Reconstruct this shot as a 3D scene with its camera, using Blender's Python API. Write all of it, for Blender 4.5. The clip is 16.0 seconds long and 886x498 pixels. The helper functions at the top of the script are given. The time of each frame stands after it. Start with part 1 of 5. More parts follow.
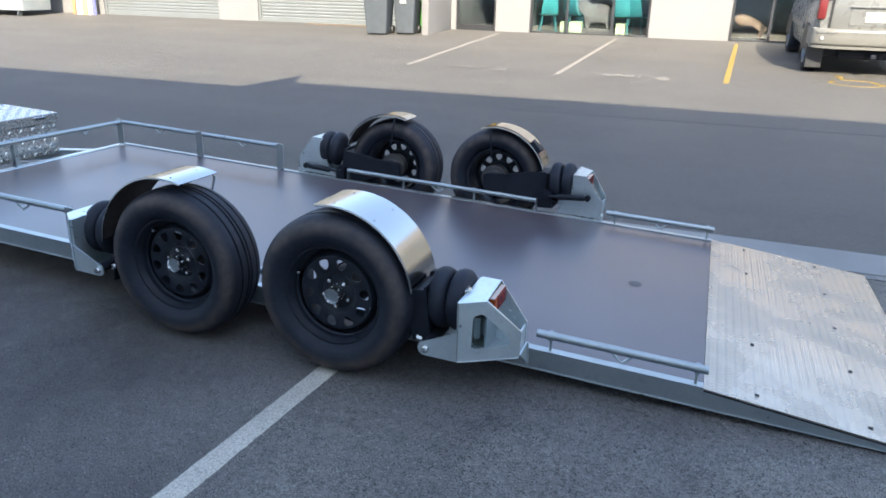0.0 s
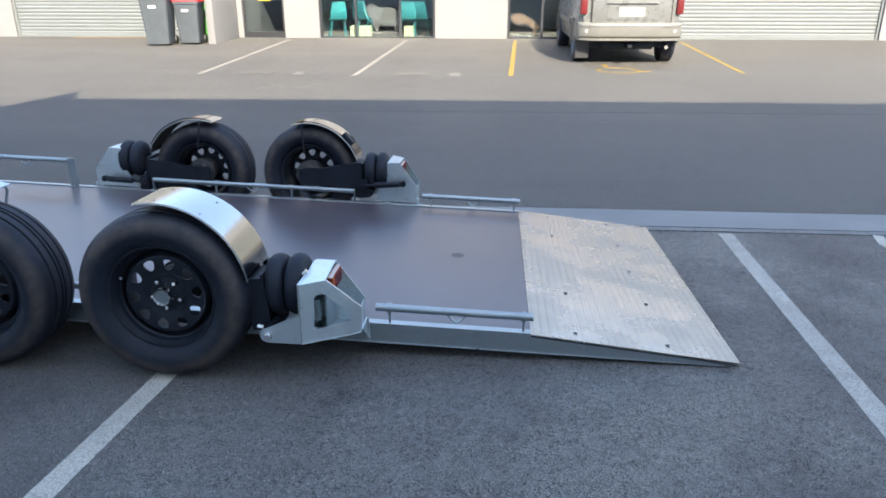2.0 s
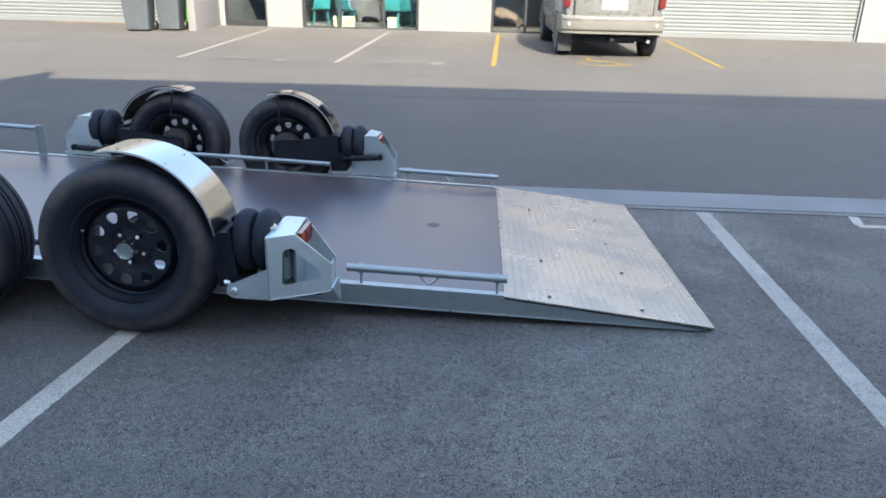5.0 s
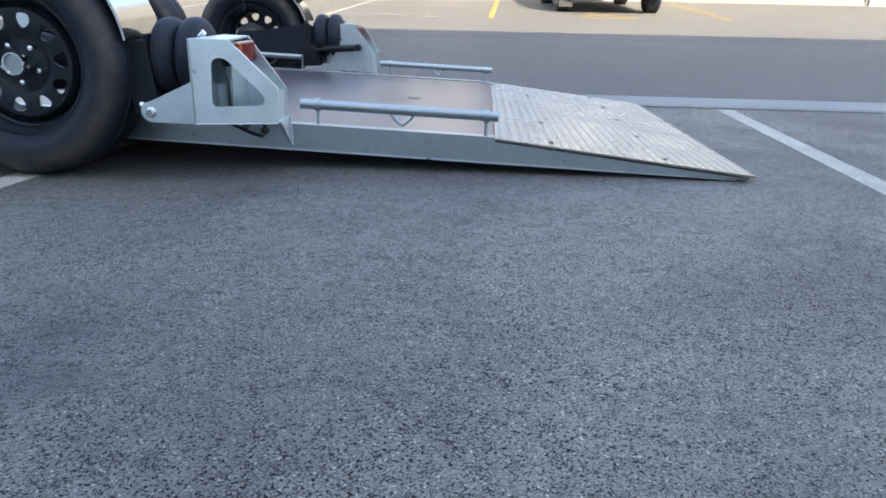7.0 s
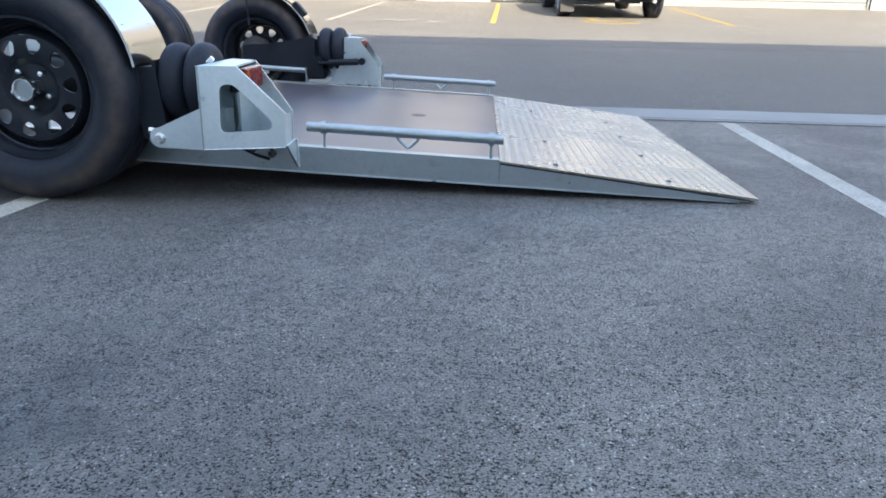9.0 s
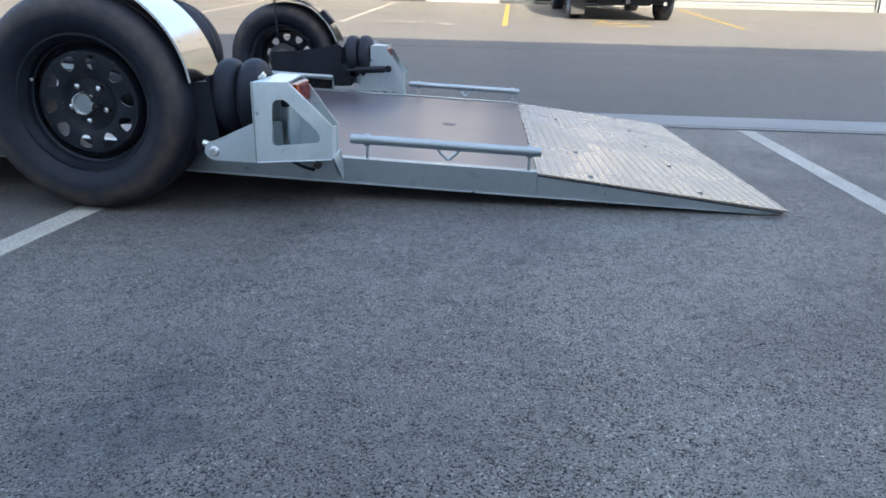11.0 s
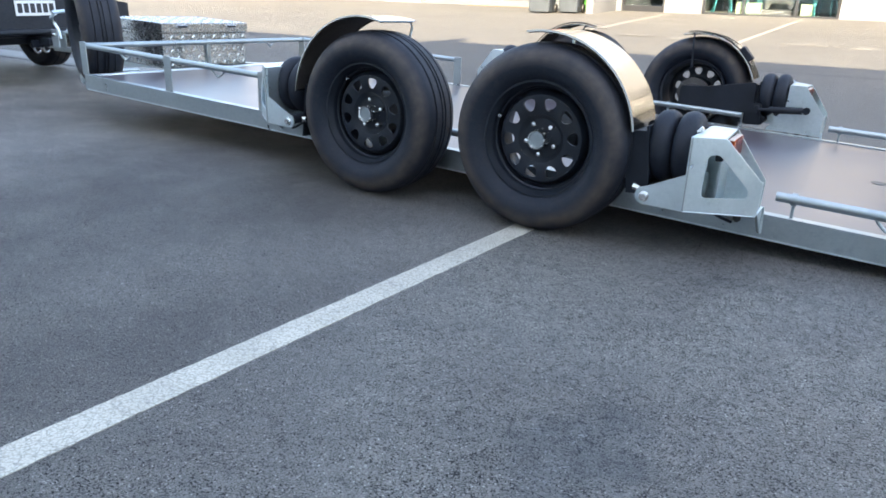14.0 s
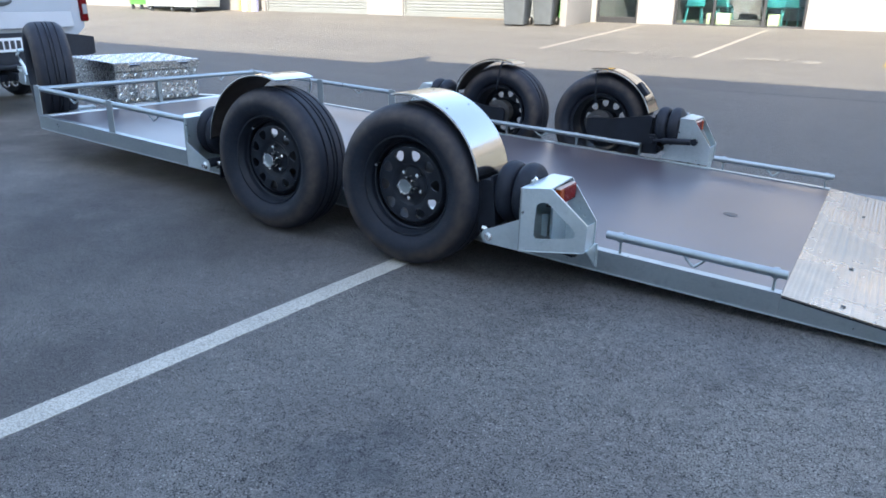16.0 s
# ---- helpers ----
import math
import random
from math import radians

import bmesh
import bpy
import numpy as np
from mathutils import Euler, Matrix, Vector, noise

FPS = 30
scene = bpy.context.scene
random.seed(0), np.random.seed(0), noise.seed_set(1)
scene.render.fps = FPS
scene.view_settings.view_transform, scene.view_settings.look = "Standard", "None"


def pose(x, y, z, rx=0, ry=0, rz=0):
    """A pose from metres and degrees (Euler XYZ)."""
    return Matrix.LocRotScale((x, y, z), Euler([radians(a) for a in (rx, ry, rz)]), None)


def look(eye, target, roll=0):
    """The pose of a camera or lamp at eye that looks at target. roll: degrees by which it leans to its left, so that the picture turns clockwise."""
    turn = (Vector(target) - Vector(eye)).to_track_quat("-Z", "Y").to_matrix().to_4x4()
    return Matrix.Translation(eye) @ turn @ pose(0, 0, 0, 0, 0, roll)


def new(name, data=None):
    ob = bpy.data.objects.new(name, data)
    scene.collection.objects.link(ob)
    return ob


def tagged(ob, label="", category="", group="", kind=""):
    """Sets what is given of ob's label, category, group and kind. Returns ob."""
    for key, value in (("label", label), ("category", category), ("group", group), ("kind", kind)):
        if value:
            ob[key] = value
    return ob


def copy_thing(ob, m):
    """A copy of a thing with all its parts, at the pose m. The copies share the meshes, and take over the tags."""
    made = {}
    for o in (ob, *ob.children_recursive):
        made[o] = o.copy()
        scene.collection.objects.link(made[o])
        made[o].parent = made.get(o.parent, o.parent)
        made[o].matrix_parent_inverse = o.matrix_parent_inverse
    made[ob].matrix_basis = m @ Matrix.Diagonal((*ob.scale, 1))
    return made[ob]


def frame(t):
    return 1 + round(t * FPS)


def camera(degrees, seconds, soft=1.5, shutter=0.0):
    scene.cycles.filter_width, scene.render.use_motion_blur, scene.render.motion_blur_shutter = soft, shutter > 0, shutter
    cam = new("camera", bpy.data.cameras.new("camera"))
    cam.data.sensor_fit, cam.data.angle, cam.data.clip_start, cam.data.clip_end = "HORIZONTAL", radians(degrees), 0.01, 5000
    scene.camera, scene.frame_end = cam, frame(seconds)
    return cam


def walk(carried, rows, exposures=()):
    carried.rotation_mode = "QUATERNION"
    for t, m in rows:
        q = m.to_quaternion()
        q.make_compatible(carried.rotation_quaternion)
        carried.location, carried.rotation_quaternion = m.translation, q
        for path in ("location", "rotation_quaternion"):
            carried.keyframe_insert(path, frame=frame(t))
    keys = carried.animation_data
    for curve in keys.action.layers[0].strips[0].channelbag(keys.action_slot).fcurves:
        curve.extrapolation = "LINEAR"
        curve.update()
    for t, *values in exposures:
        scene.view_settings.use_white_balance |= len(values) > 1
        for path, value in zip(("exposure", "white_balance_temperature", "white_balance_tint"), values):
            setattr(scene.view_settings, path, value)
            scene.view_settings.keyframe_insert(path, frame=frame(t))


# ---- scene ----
cam = camera(64.5, 16.0, 1.7)
EXPOSURES = [(0.0, 2.38, 6620, 10), (3.5, 2.38, 6620, 10), (6.0, 2.38, 6650, 10), (7.0, 2.74, 7000, 10), (8.5, 2.8, 7050, 10), (11.0, 2.64, 6980, 10), (12.5, 2.98, 7350, 10), (14.0, 3.05, 7480, 10), (15.0, 2.79, 6680, 10), (16.0, 2.66, 6620, 10)]
PATH = [
    (0, (1.285, -2.194, 1.506), (0.635, -0.442, 0.792), 1.1),
    (0.5, (1.185, -2.181, 1.499), (0.665, -0.385, 0.791), 2.1),
    (1, (1.145, -2.234, 1.479), (0.754, -0.401, 0.781), 0.4),
    (1.5, (1.181, -2.296, 1.433), (0.937, -0.433, 0.747), -1.1),
    (2, (1.25, -2.341, 1.43), (1.11, -0.469, 0.741), 0.0),
    (2.5, (1.287, -2.333, 1.406), (1.155, -0.458, 0.722), 0.2),
    (3, (1.29, -2.369, 1.391), (1.177, -0.493, 0.705), -0.2),
    (3.5, (1.282, -2.374, 1.353), (1.192, -0.496, 0.67), 0.8),
    (6, (1.301, -2.242, 1.01), (1.213, -0.367, 0.317), 1.4),
    (6.5, (1.349, -2.124, 0.766), (1.255, -0.25, 0.073), 1.1),
    (7, (1.365, -2.018, 0.567), (1.274, -0.146, -0.13), 1.2),
    (7.5, (1.359, -1.975, 0.557), (1.267, -0.103, -0.139), 1.2),
    (8, (1.372, -1.993, 0.594), (1.278, -0.12, -0.101), 1.2),
    (8.5, (1.362, -2.006, 0.622), (1.269, -0.134, -0.073), 1.2),
    (11, (1.227, -2.077, 0.696), (1.126, -0.207, -0.004), 1.4),
    (11.5, (1.172, -2.125, 0.721), (0.731, -0.308, 0.01), 2.2),
    (12, (1.139, -2.171, 0.762), (0.308, -0.495, 0.053), -2.5),
    (12.5, (1.098, -2.209, 0.787), (0.18, -0.581, 0.078), -1.1),
    (13, (1.05, -2.239, 0.799), (0.054, -0.653, 0.096), -0.1),
    (13.5, (1.043, -2.254, 0.812), (0.059, -0.661, 0.111), 0.8),
    (14, (1.036, -2.251, 0.841), (0.045, -0.662, 0.138), 1.4),
    (14.5, (1.039, -2.248, 1.032), (0.047, -0.662, 0.325), 1.5),
    (15, (1.08, -2.29, 1.211), (0.083, -0.702, 0.516), 2.0),
    (15.5, (1.237, -2.316, 1.231), (0.244, -0.725, 0.538), 1.3),
    (16, (1.604, -2.248, 1.09), (0.609, -0.658, 0.396), 0.6),
]
walk(cam, [(t, look(eye, target, roll)) for t, eye, target, roll in PATH], EXPOSURES)

# ---- world and sun ----
SUN_EL, SUN_AZ = radians(38), radians(20.8)
SUN_FROM = Vector((math.sin(SUN_AZ) * math.cos(SUN_EL), -math.cos(SUN_AZ) * math.cos(SUN_EL), math.sin(SUN_EL)))
world = bpy.data.worlds.new("daylight")
scene.world = world
world.use_nodes = True
wt = world.node_tree
sky = wt.nodes.new("ShaderNodeTexSky")
sky.sky_type, sky.sun_disc = "NISHITA", False
sky.sun_elevation, sky.sun_rotation = SUN_EL, radians(159)
sky.air_density, sky.dust_density = 1.0, 1.5
wt.links.new(sky.outputs[0], wt.nodes["Background"].inputs[0])
wt.nodes["Background"].inputs[1].default_value = 0.15
sun = new("sun", bpy.data.lights.new("sun", "SUN"))
sun.data.energy, sun.data.angle, sun.data.color = 3.3, radians(0.53), (1.0, 0.885, 0.7)
sun.matrix_world = look(SUN_FROM * 50, (0, 0, 0))


# ---- materials ----
def material(name):
    m = bpy.data.materials.new(name)
    m.use_nodes = True
    return m, m.node_tree, m.node_tree.nodes["Principled BSDF"]


def node(nt, kind, **inputs):
    n = nt.nodes.new("ShaderNode" + kind)
    for k, v in inputs.items():
        n.inputs[k.replace("_", " ")].default_value = v
    return n


def coords(nt, world_space):
    if world_space:
        return nt.nodes.new("ShaderNodeNewGeometry").outputs["Position"]
    return nt.nodes.new("ShaderNodeTexCoord").outputs["Object"]


def noise_of(nt, co, scale, detail=4.0, rough=0.55):
    n = node(nt, "TexNoise", Scale=scale, Detail=detail, Roughness=rough)
    nt.links.new(co, n.inputs["Vector"])
    return n.outputs["Fac"]


def remap(nt, fac, a, b, lo, hi):
    n = node(nt, "MapRange", From_Min=a, From_Max=b, To_Min=lo, To_Max=hi)
    nt.links.new(fac, n.inputs["Value"])
    return n.outputs["Result"]


def mix(nt, fac, a, b, mode="MIX"):
    n = nt.nodes.new("ShaderNodeMix")
    n.data_type, n.blend_type = "RGBA", mode
    for key, v in ((0, fac), (6, a), (7, b)):
        if isinstance(v, (int, float)):
            n.inputs[key].default_value = v
        elif isinstance(v, tuple):
            n.inputs[key].default_value = (*v, 1)
        else:
            nt.links.new(v, n.inputs[key])
    return n.outputs[2]


def bump(nt, bsdf, height, strength, distance):
    n = node(nt, "Bump", Strength=strength, Distance=distance)
    nt.links.new(height, n.inputs["Height"])
    nt.links.new(n.outputs[0], bsdf.inputs["Normal"])


def simple(name, colour, rough, metal=0.0, vary=0.15, scale=6.0, grain=60.0, relief=0.15, world_space=False, rough_vary=0.1, dirt=None):
    """A surface with broad stains and fine grain, round one base colour."""
    m, nt, b = material(name)
    co = coords(nt, world_space)
    broad, fine = noise_of(nt, co, scale), noise_of(nt, co, grain, 6.0)
    dark = tuple(c * (1 - vary) for c in colour)
    light = tuple(min(1, c * (1 + vary)) for c in colour)
    c = mix(nt, remap(nt, broad, 0.3, 0.7, 0, 1), dark, light)
    if dirt:
        c = mix(nt, remap(nt, noise_of(nt, co, scale * 1.7, 8.0, 0.65), 0.5, 0.75, 0, 0.7), c, dirt)
    nt.links.new(c, b.inputs["Base Color"])
    nt.links.new(remap(nt, fine, 0.3, 0.7, max(0.02, rough - rough_vary), min(1, rough + rough_vary)), b.inputs["Roughness"])
    b.inputs["Metallic"].default_value = metal
    if relief:
        bump(nt, b, fine, relief, 0.002)
    return m


def asphalt_material():
    m, nt, b = material("asphalt")
    co = coords(nt, True)
    where = nt.nodes.new("ShaderNodeSeparateXYZ")
    nt.links.new(co, where.inputs[0])
    # smoother at low x, more open in grain at high x, with a noisy border
    noisy_x = nt.nodes.new("ShaderNodeMath")
    noisy_x.operation = "ADD"
    nt.links.new(where.outputs[0], noisy_x.inputs[0])
    nt.links.new(remap(nt, noise_of(nt, co, 1.1, 5.0, 0.6), 0.25, 0.75, -0.5, 0.5), noisy_x.inputs[1])
    open_grain = remap(nt, noisy_x.outputs[0], -0.5, 0.7, 0, 1)
    chips = node(nt, "TexVoronoi", Scale=340.0)
    nt.links.new(co, chips.inputs["Vector"])
    small = node(nt, "TexVoronoi", Scale=480.0)
    nt.links.new(co, small.inputs["Vector"])
    grey = nt.nodes.new("ShaderNodeSeparateColor")
    nt.links.new(chips.outputs["Color"], grey.inputs[0])
    stone = mix(nt, grey.outputs[0], (0.108, 0.102, 0.098), (0.205, 0.194, 0.186))
    pale = mix(nt, remap(nt, grey.outputs[1], 0.97, 0.98, 0, 0.9), stone, (0.42, 0.41, 0.39))
    # open pores between the chips
    fine = nt.nodes.new("ShaderNodeMath")
    fine.operation = "ADD"
    nt.links.new(noise_of(nt, co, 210.0, 3.0, 0.6), fine.inputs[0])
    nt.links.new(remap(nt, open_grain, 0, 1, 0.035, 0.0), fine.inputs[1])
    pores = remap(nt, fine.outputs[0], 0.4, 0.415, 0.97, 0.0)
    gap = mix(nt, pores, pale, (0.0055, 0.0065, 0.009))
    # coarser pits, gathered in worn places
    worn = nt.nodes.new("ShaderNodeMath")
    worn.operation = "ADD"
    nt.links.new(noise_of(nt, co, 140.0, 4.0, 0.65), worn.inputs[0])
    nt.links.new(remap(nt, noise_of(nt, co, 1.9, 7.0, 0.65), 0.4, 0.64, 0.04, -0.04), worn.inputs[1])
    pits = remap(nt, worn.outputs[0], 0.36, 0.375, 0.97, 0.0)
    gap = mix(nt, pits, gap, (0.0055, 0.0068, 0.0095))
    # thin broken cracks that run between clumps of chips
    bent = nt.nodes.new("ShaderNodeVectorMath")
    bent.operation = "MULTIPLY_ADD"
    bent.inputs[1].default_value = (0.012, 0.012, 0.012)
    wobble = node(nt, "TexNoise", Scale=85.0, Detail=3.0, Roughness=0.6)
    nt.links.new(co, wobble.inputs["Vector"])
    nt.links.new(wobble.outputs["Color"], bent.inputs[0])
    nt.links.new(co, bent.inputs[2])
    cells = node(nt, "TexVoronoi", Scale=130.0)
    cells.feature = "DISTANCE_TO_EDGE"
    nt.links.new(bent.outputs[0], cells.inputs["Vector"])
    broken = nt.nodes.new("ShaderNodeMath")
    broken.operation = "MULTIPLY"
    nt.links.new(remap(nt, cells.outputs["Distance"], 0.04, 0.085, 0.97, 0), broken.inputs[0])
    nt.links.new(remap(nt, noise_of(nt, co, 40.0, 6.0, 0.75), 0.5, 0.55, 0, 1), broken.inputs[1])
    crack = nt.nodes.new("ShaderNodeMath")
    crack.operation = "MULTIPLY"
    nt.links.new(broken.outputs[0], crack.inputs[0])
    nt.links.new(remap(nt, open_grain, 0, 1, 0.2, 0.88), crack.inputs[1])
    gap = mix(nt, crack.outputs[0], gap, (0.0055, 0.0065, 0.009))
    seams = remap(nt, chips.outputs["Distance"], 0.55, 0.85, 0, 0.6)
    gap = mix(nt, seams, gap, (0.016, 0.016, 0.016))
    blotch = mix(nt, remap(nt, noise_of(nt, co, 0.85, 8.0, 0.62), 0.38, 0.6, 0, 1), (0.78, 0.755, 0.77), (1.4, 1.39, 1.35))
    tone = mix(nt, 1.0, gap, blotch, "MULTIPLY")
    sealed = mix(nt, remap(nt, noise_of(nt, co, 3.2, 7.0, 0.7), 0.5, 0.68, 0, 0.4), tone, (0.1, 0.098, 0.097))
    dark = remap(nt, noise_of(nt, co, 2.1, 8.0, 0.72), 0.56, 0.68, 0, 0.38)
    sealed = mix(nt, dark, sealed, (0.045, 0.045, 0.048))
    # tone by x: darkest near x = -1.2, paler on both sides
    bay = mix(nt, remap(nt, noisy_x.outputs[0], -1.1, 0.4, 0, 1), (0.72, 0.71, 0.705), (1.19, 1.17, 1.13))
    bay = mix(nt, remap(nt, noisy_x.outputs[0], -2.7, -1.4, 1, 0), bay, (1.13, 1.12, 1.11))
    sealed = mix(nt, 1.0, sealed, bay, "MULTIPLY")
    # long dark scuffs left by tyres that turned on the spot
    streak = node(nt, "Mapping", Rotation=(0.0, 0.0, 0.5), Scale=(1.3, 11.0, 1.0))
    nt.links.new(co, streak.inputs["Vector"])
    scuff = remap(nt, noise_of(nt, streak.outputs[0], 1.0, 6.0, 0.7), 0.63, 0.7, 0, 0.55)
    rough_edge = nt.nodes.new("ShaderNodeMath")
    rough_edge.operation = "MULTIPLY"
    nt.links.new(scuff, rough_edge.inputs[0])
    nt.links.new(remap(nt, noise_of(nt, co, 60.0, 4.0, 0.7), 0.42, 0.55, 0, 1), rough_edge.inputs[1])
    sealed = mix(nt, rough_edge.outputs[0], sealed, (0.03, 0.03, 0.031))
    # an old oil stain with bare pale chips on it
    shift = nt.nodes.new("ShaderNodeVectorMath")
    shift.operation = "MULTIPLY_ADD"
    shift.inputs[1].default_value, shift.inputs[2].default_value = (7.5, 4.4, 0.0), (-5.1, 5.15, 0.0)
    nt.links.new(co, shift.inputs[0])
    far = nt.nodes.new("ShaderNodeVectorMath")
    far.operation = "LENGTH"
    nt.links.new(shift.outputs[0], far.inputs[0])
    edge = nt.nodes.new("ShaderNodeMath")
    edge.operation = "ADD"
    nt.links.new(far.outputs["Value"], edge.inputs[0])
    nt.links.new(remap(nt, noise_of(nt, co, 8.0, 6.0, 0.65), 0.2, 0.8, -0.7, 0.7), edge.inputs[1])
    stain = remap(nt, edge.outputs[0], 0.5, 1.15, 0.55, 0.0)
    sealed = mix(nt, stain, sealed, (0.062, 0.064, 0.07))
    bare = nt.nodes.new("ShaderNodeMath")
    bare.operation = "MULTIPLY"
    nt.links.new(stain, bare.inputs[0])
    nt.links.new(remap(nt, grey.outputs[2], 0.86, 0.9, 0, 1), bare.inputs[1])
    clump = nt.nodes.new("ShaderNodeMath")
    clump.operation = "MULTIPLY"
    nt.links.new(bare.outputs[0], clump.inputs[0])
    nt.links.new(remap(nt, noise_of(nt, co, 14.0, 4.0), 0.52, 0.6, 0, 1), clump.inputs[1])
    sealed = mix(nt, clump.outputs[0], sealed, (0.34, 0.34, 0.34))
    # the through road and the far bays have older, paler asphalt than the bays on this side of the channel
    old = mix(nt, remap(nt, noise_of(nt, co, 0.5, 6.0, 0.6), 0.3, 0.7, 0, 1), (0.093, 0.089, 0.081), (0.117, 0.112, 0.101))
    old = mix(nt, remap(nt, noise_of(nt, co, 40.0, 6.0, 0.7), 0.35, 0.65, 0, 0.3), old, (0.05, 0.05, 0.05))
    old = mix(nt, remap(nt, noise_of(nt, co, 1.7, 8.0, 0.7), 0.62, 0.75, 0, 0.35), old, (0.075, 0.073, 0.07))
    # wheel tracks along the road
    along = nt.nodes.new("ShaderNodeVectorMath")
    along.operation = "MULTIPLY"
    along.inputs[1].default_value = (0.06, 1.0, 0.0)
    nt.links.new(co, along.inputs[0])
    old = mix(nt, 1.0, old, mix(nt, remap(nt, noise_of(nt, along.outputs[0], 1.3, 6.0, 0.6), 0.3, 0.7, 0, 1), (0.93, 0.93, 0.94), (1.1, 1.1, 1.09)), "MULTIPLY")
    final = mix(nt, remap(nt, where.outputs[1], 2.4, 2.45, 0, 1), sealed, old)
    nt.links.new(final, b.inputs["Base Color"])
    nt.links.new(remap(nt, open_grain, 0, 1, 0.7, 0.58), b.inputs["Roughness"])
    # the open pits give back no gloss
    hollow = nt.nodes.new("ShaderNodeMath")
    hollow.operation = "MAXIMUM"
    nt.links.new(pits, hollow.inputs[0])
    nt.links.new(crack.outputs[0], hollow.inputs[1])
    open_pores = nt.nodes.new("ShaderNodeMath")
    open_pores.operation = "MAXIMUM"
    nt.links.new(hollow.outputs[0], open_pores.inputs[0])
    nt.links.new(pores, open_pores.inputs[1])
    gloss = nt.nodes.new("ShaderNodeMath")
    gloss.operation = "MULTIPLY"
    nt.links.new(remap(nt, open_pores.outputs[0], 0, 1, 0.58, 0.03), gloss.inputs[0])
    nt.links.new(remap(nt, open_grain, 0, 1, 0.75, 1.0), gloss.inputs[1])
    nt.links.new(gloss.outputs[0], b.inputs["Specular IOR Level"])
    h = nt.nodes.new("ShaderNodeMath")
    h.operation = "ADD"
    nt.links.new(remap(nt, chips.outputs["Distance"], 0, 0.8, 1, 0), h.inputs[0])
    nt.links.new(remap(nt, small.outputs["Distance"], 0, 0.8, 0.4, 0), h.inputs[1])
    bump(nt, b, h.outputs[0], 1.0, 0.0045)
    return m


def line_paint(name, colour, wear):
    m, nt, b = material(name)
    co = coords(nt, True)
    pebble = node(nt, "TexVoronoi", Scale=170.0)
    nt.links.new(co, pebble.inputs["Vector"])
    worn = remap(nt, noise_of(nt, co, 45.0, 9.0, 0.75), wear, wear + 0.12, 0, 0.85)
    c = mix(nt, remap(nt, noise_of(nt, co, 6.0, 6.0), 0.3, 0.7, 0, 1), tuple(v * 0.75 for v in colour), colour)
    c = mix(nt, remap(nt, pebble.outputs["Distance"], 0.45, 0.8, 0, 0.5), c, tuple(v * 0.4 for v in colour))
    c = mix(nt, worn, c, (0.1, 0.1, 0.1))
    bent = nt.nodes.new("ShaderNodeVectorMath")
    bent.operation = "MULTIPLY_ADD"
    wob = node(nt, "TexNoise", Scale=30.0, Detail=3.0)
    nt.links.new(co, wob.inputs["Vector"])
    nt.links.new(wob.outputs["Color"], bent.inputs[0])
    bent.inputs[1].default_value = (0.03, 0.03, 0.0)
    nt.links.new(co, bent.inputs[2])
    cracks = node(nt, "TexVoronoi", Scale=58.0)
    cracks.feature = "DISTANCE_TO_EDGE"
    nt.links.new(bent.outputs[0], cracks.inputs["Vector"])
    c = mix(nt, remap(nt, cracks.outputs["Distance"], 0.01, 0.07, 0.42, 0.0), c, (0.1, 0.098, 0.094))
    nt.links.new(c, b.inputs["Base Color"])
    b.inputs["Roughness"].default_value = 0.75
    bump(nt, b, pebble.outputs["Distance"], 0.5, 0.004)
    b.inputs["Specular IOR Level"].default_value = 0.3
    return m


def galvanised_material():
    m, nt, b = material("galvanised")
    co = coords(nt, False)
    sp = node(nt, "TexVoronoi", Scale=95.0)
    nt.links.new(co, sp.inputs["Vector"])
    grey = nt.nodes.new("ShaderNodeSeparateColor")
    nt.links.new(sp.outputs["Color"], grey.inputs[0])
    c = mix(nt, grey.outputs[0], (0.54, 0.605, 0.618), (0.595, 0.655, 0.668))
    c = mix(nt, remap(nt, noise_of(nt, co, 7.0, 6.0, 0.6), 0.4, 0.72, 0, 0.5), c, (0.67, 0.72, 0.722))
    c = mix(nt, remap(nt, noise_of(nt, co, 23.0, 7.0, 0.7), 0.55, 0.72, 0, 0.38), c, (0.34, 0.385, 0.395))
    nt.links.new(c, b.inputs["Base Color"])
    b.inputs["Metallic"].default_value = 0.85
    nt.links.new(remap(nt, noise_of(nt, co, 14.0, 5.0), 0.3, 0.7, 0.27, 0.44), b.inputs["Roughness"])
    bump(nt, b, noise_of(nt, co, 35.0, 4.0), 0.12, 0.003)
    return m


def dark_galvanised_material():
    """The galvanised colour at 0.6, with the shade of set-back members in it."""
    m = galvanised_material()
    m.name = "dark_galvanised"
    for n in m.node_tree.nodes:
        if n.bl_idname == "ShaderNodeMix":
            for key in (6, 7):
                if not n.inputs[key].is_linked:
                    n.inputs[key].default_value = [v * 0.6 for v in n.inputs[key].default_value[:3]] + [1]
    return m


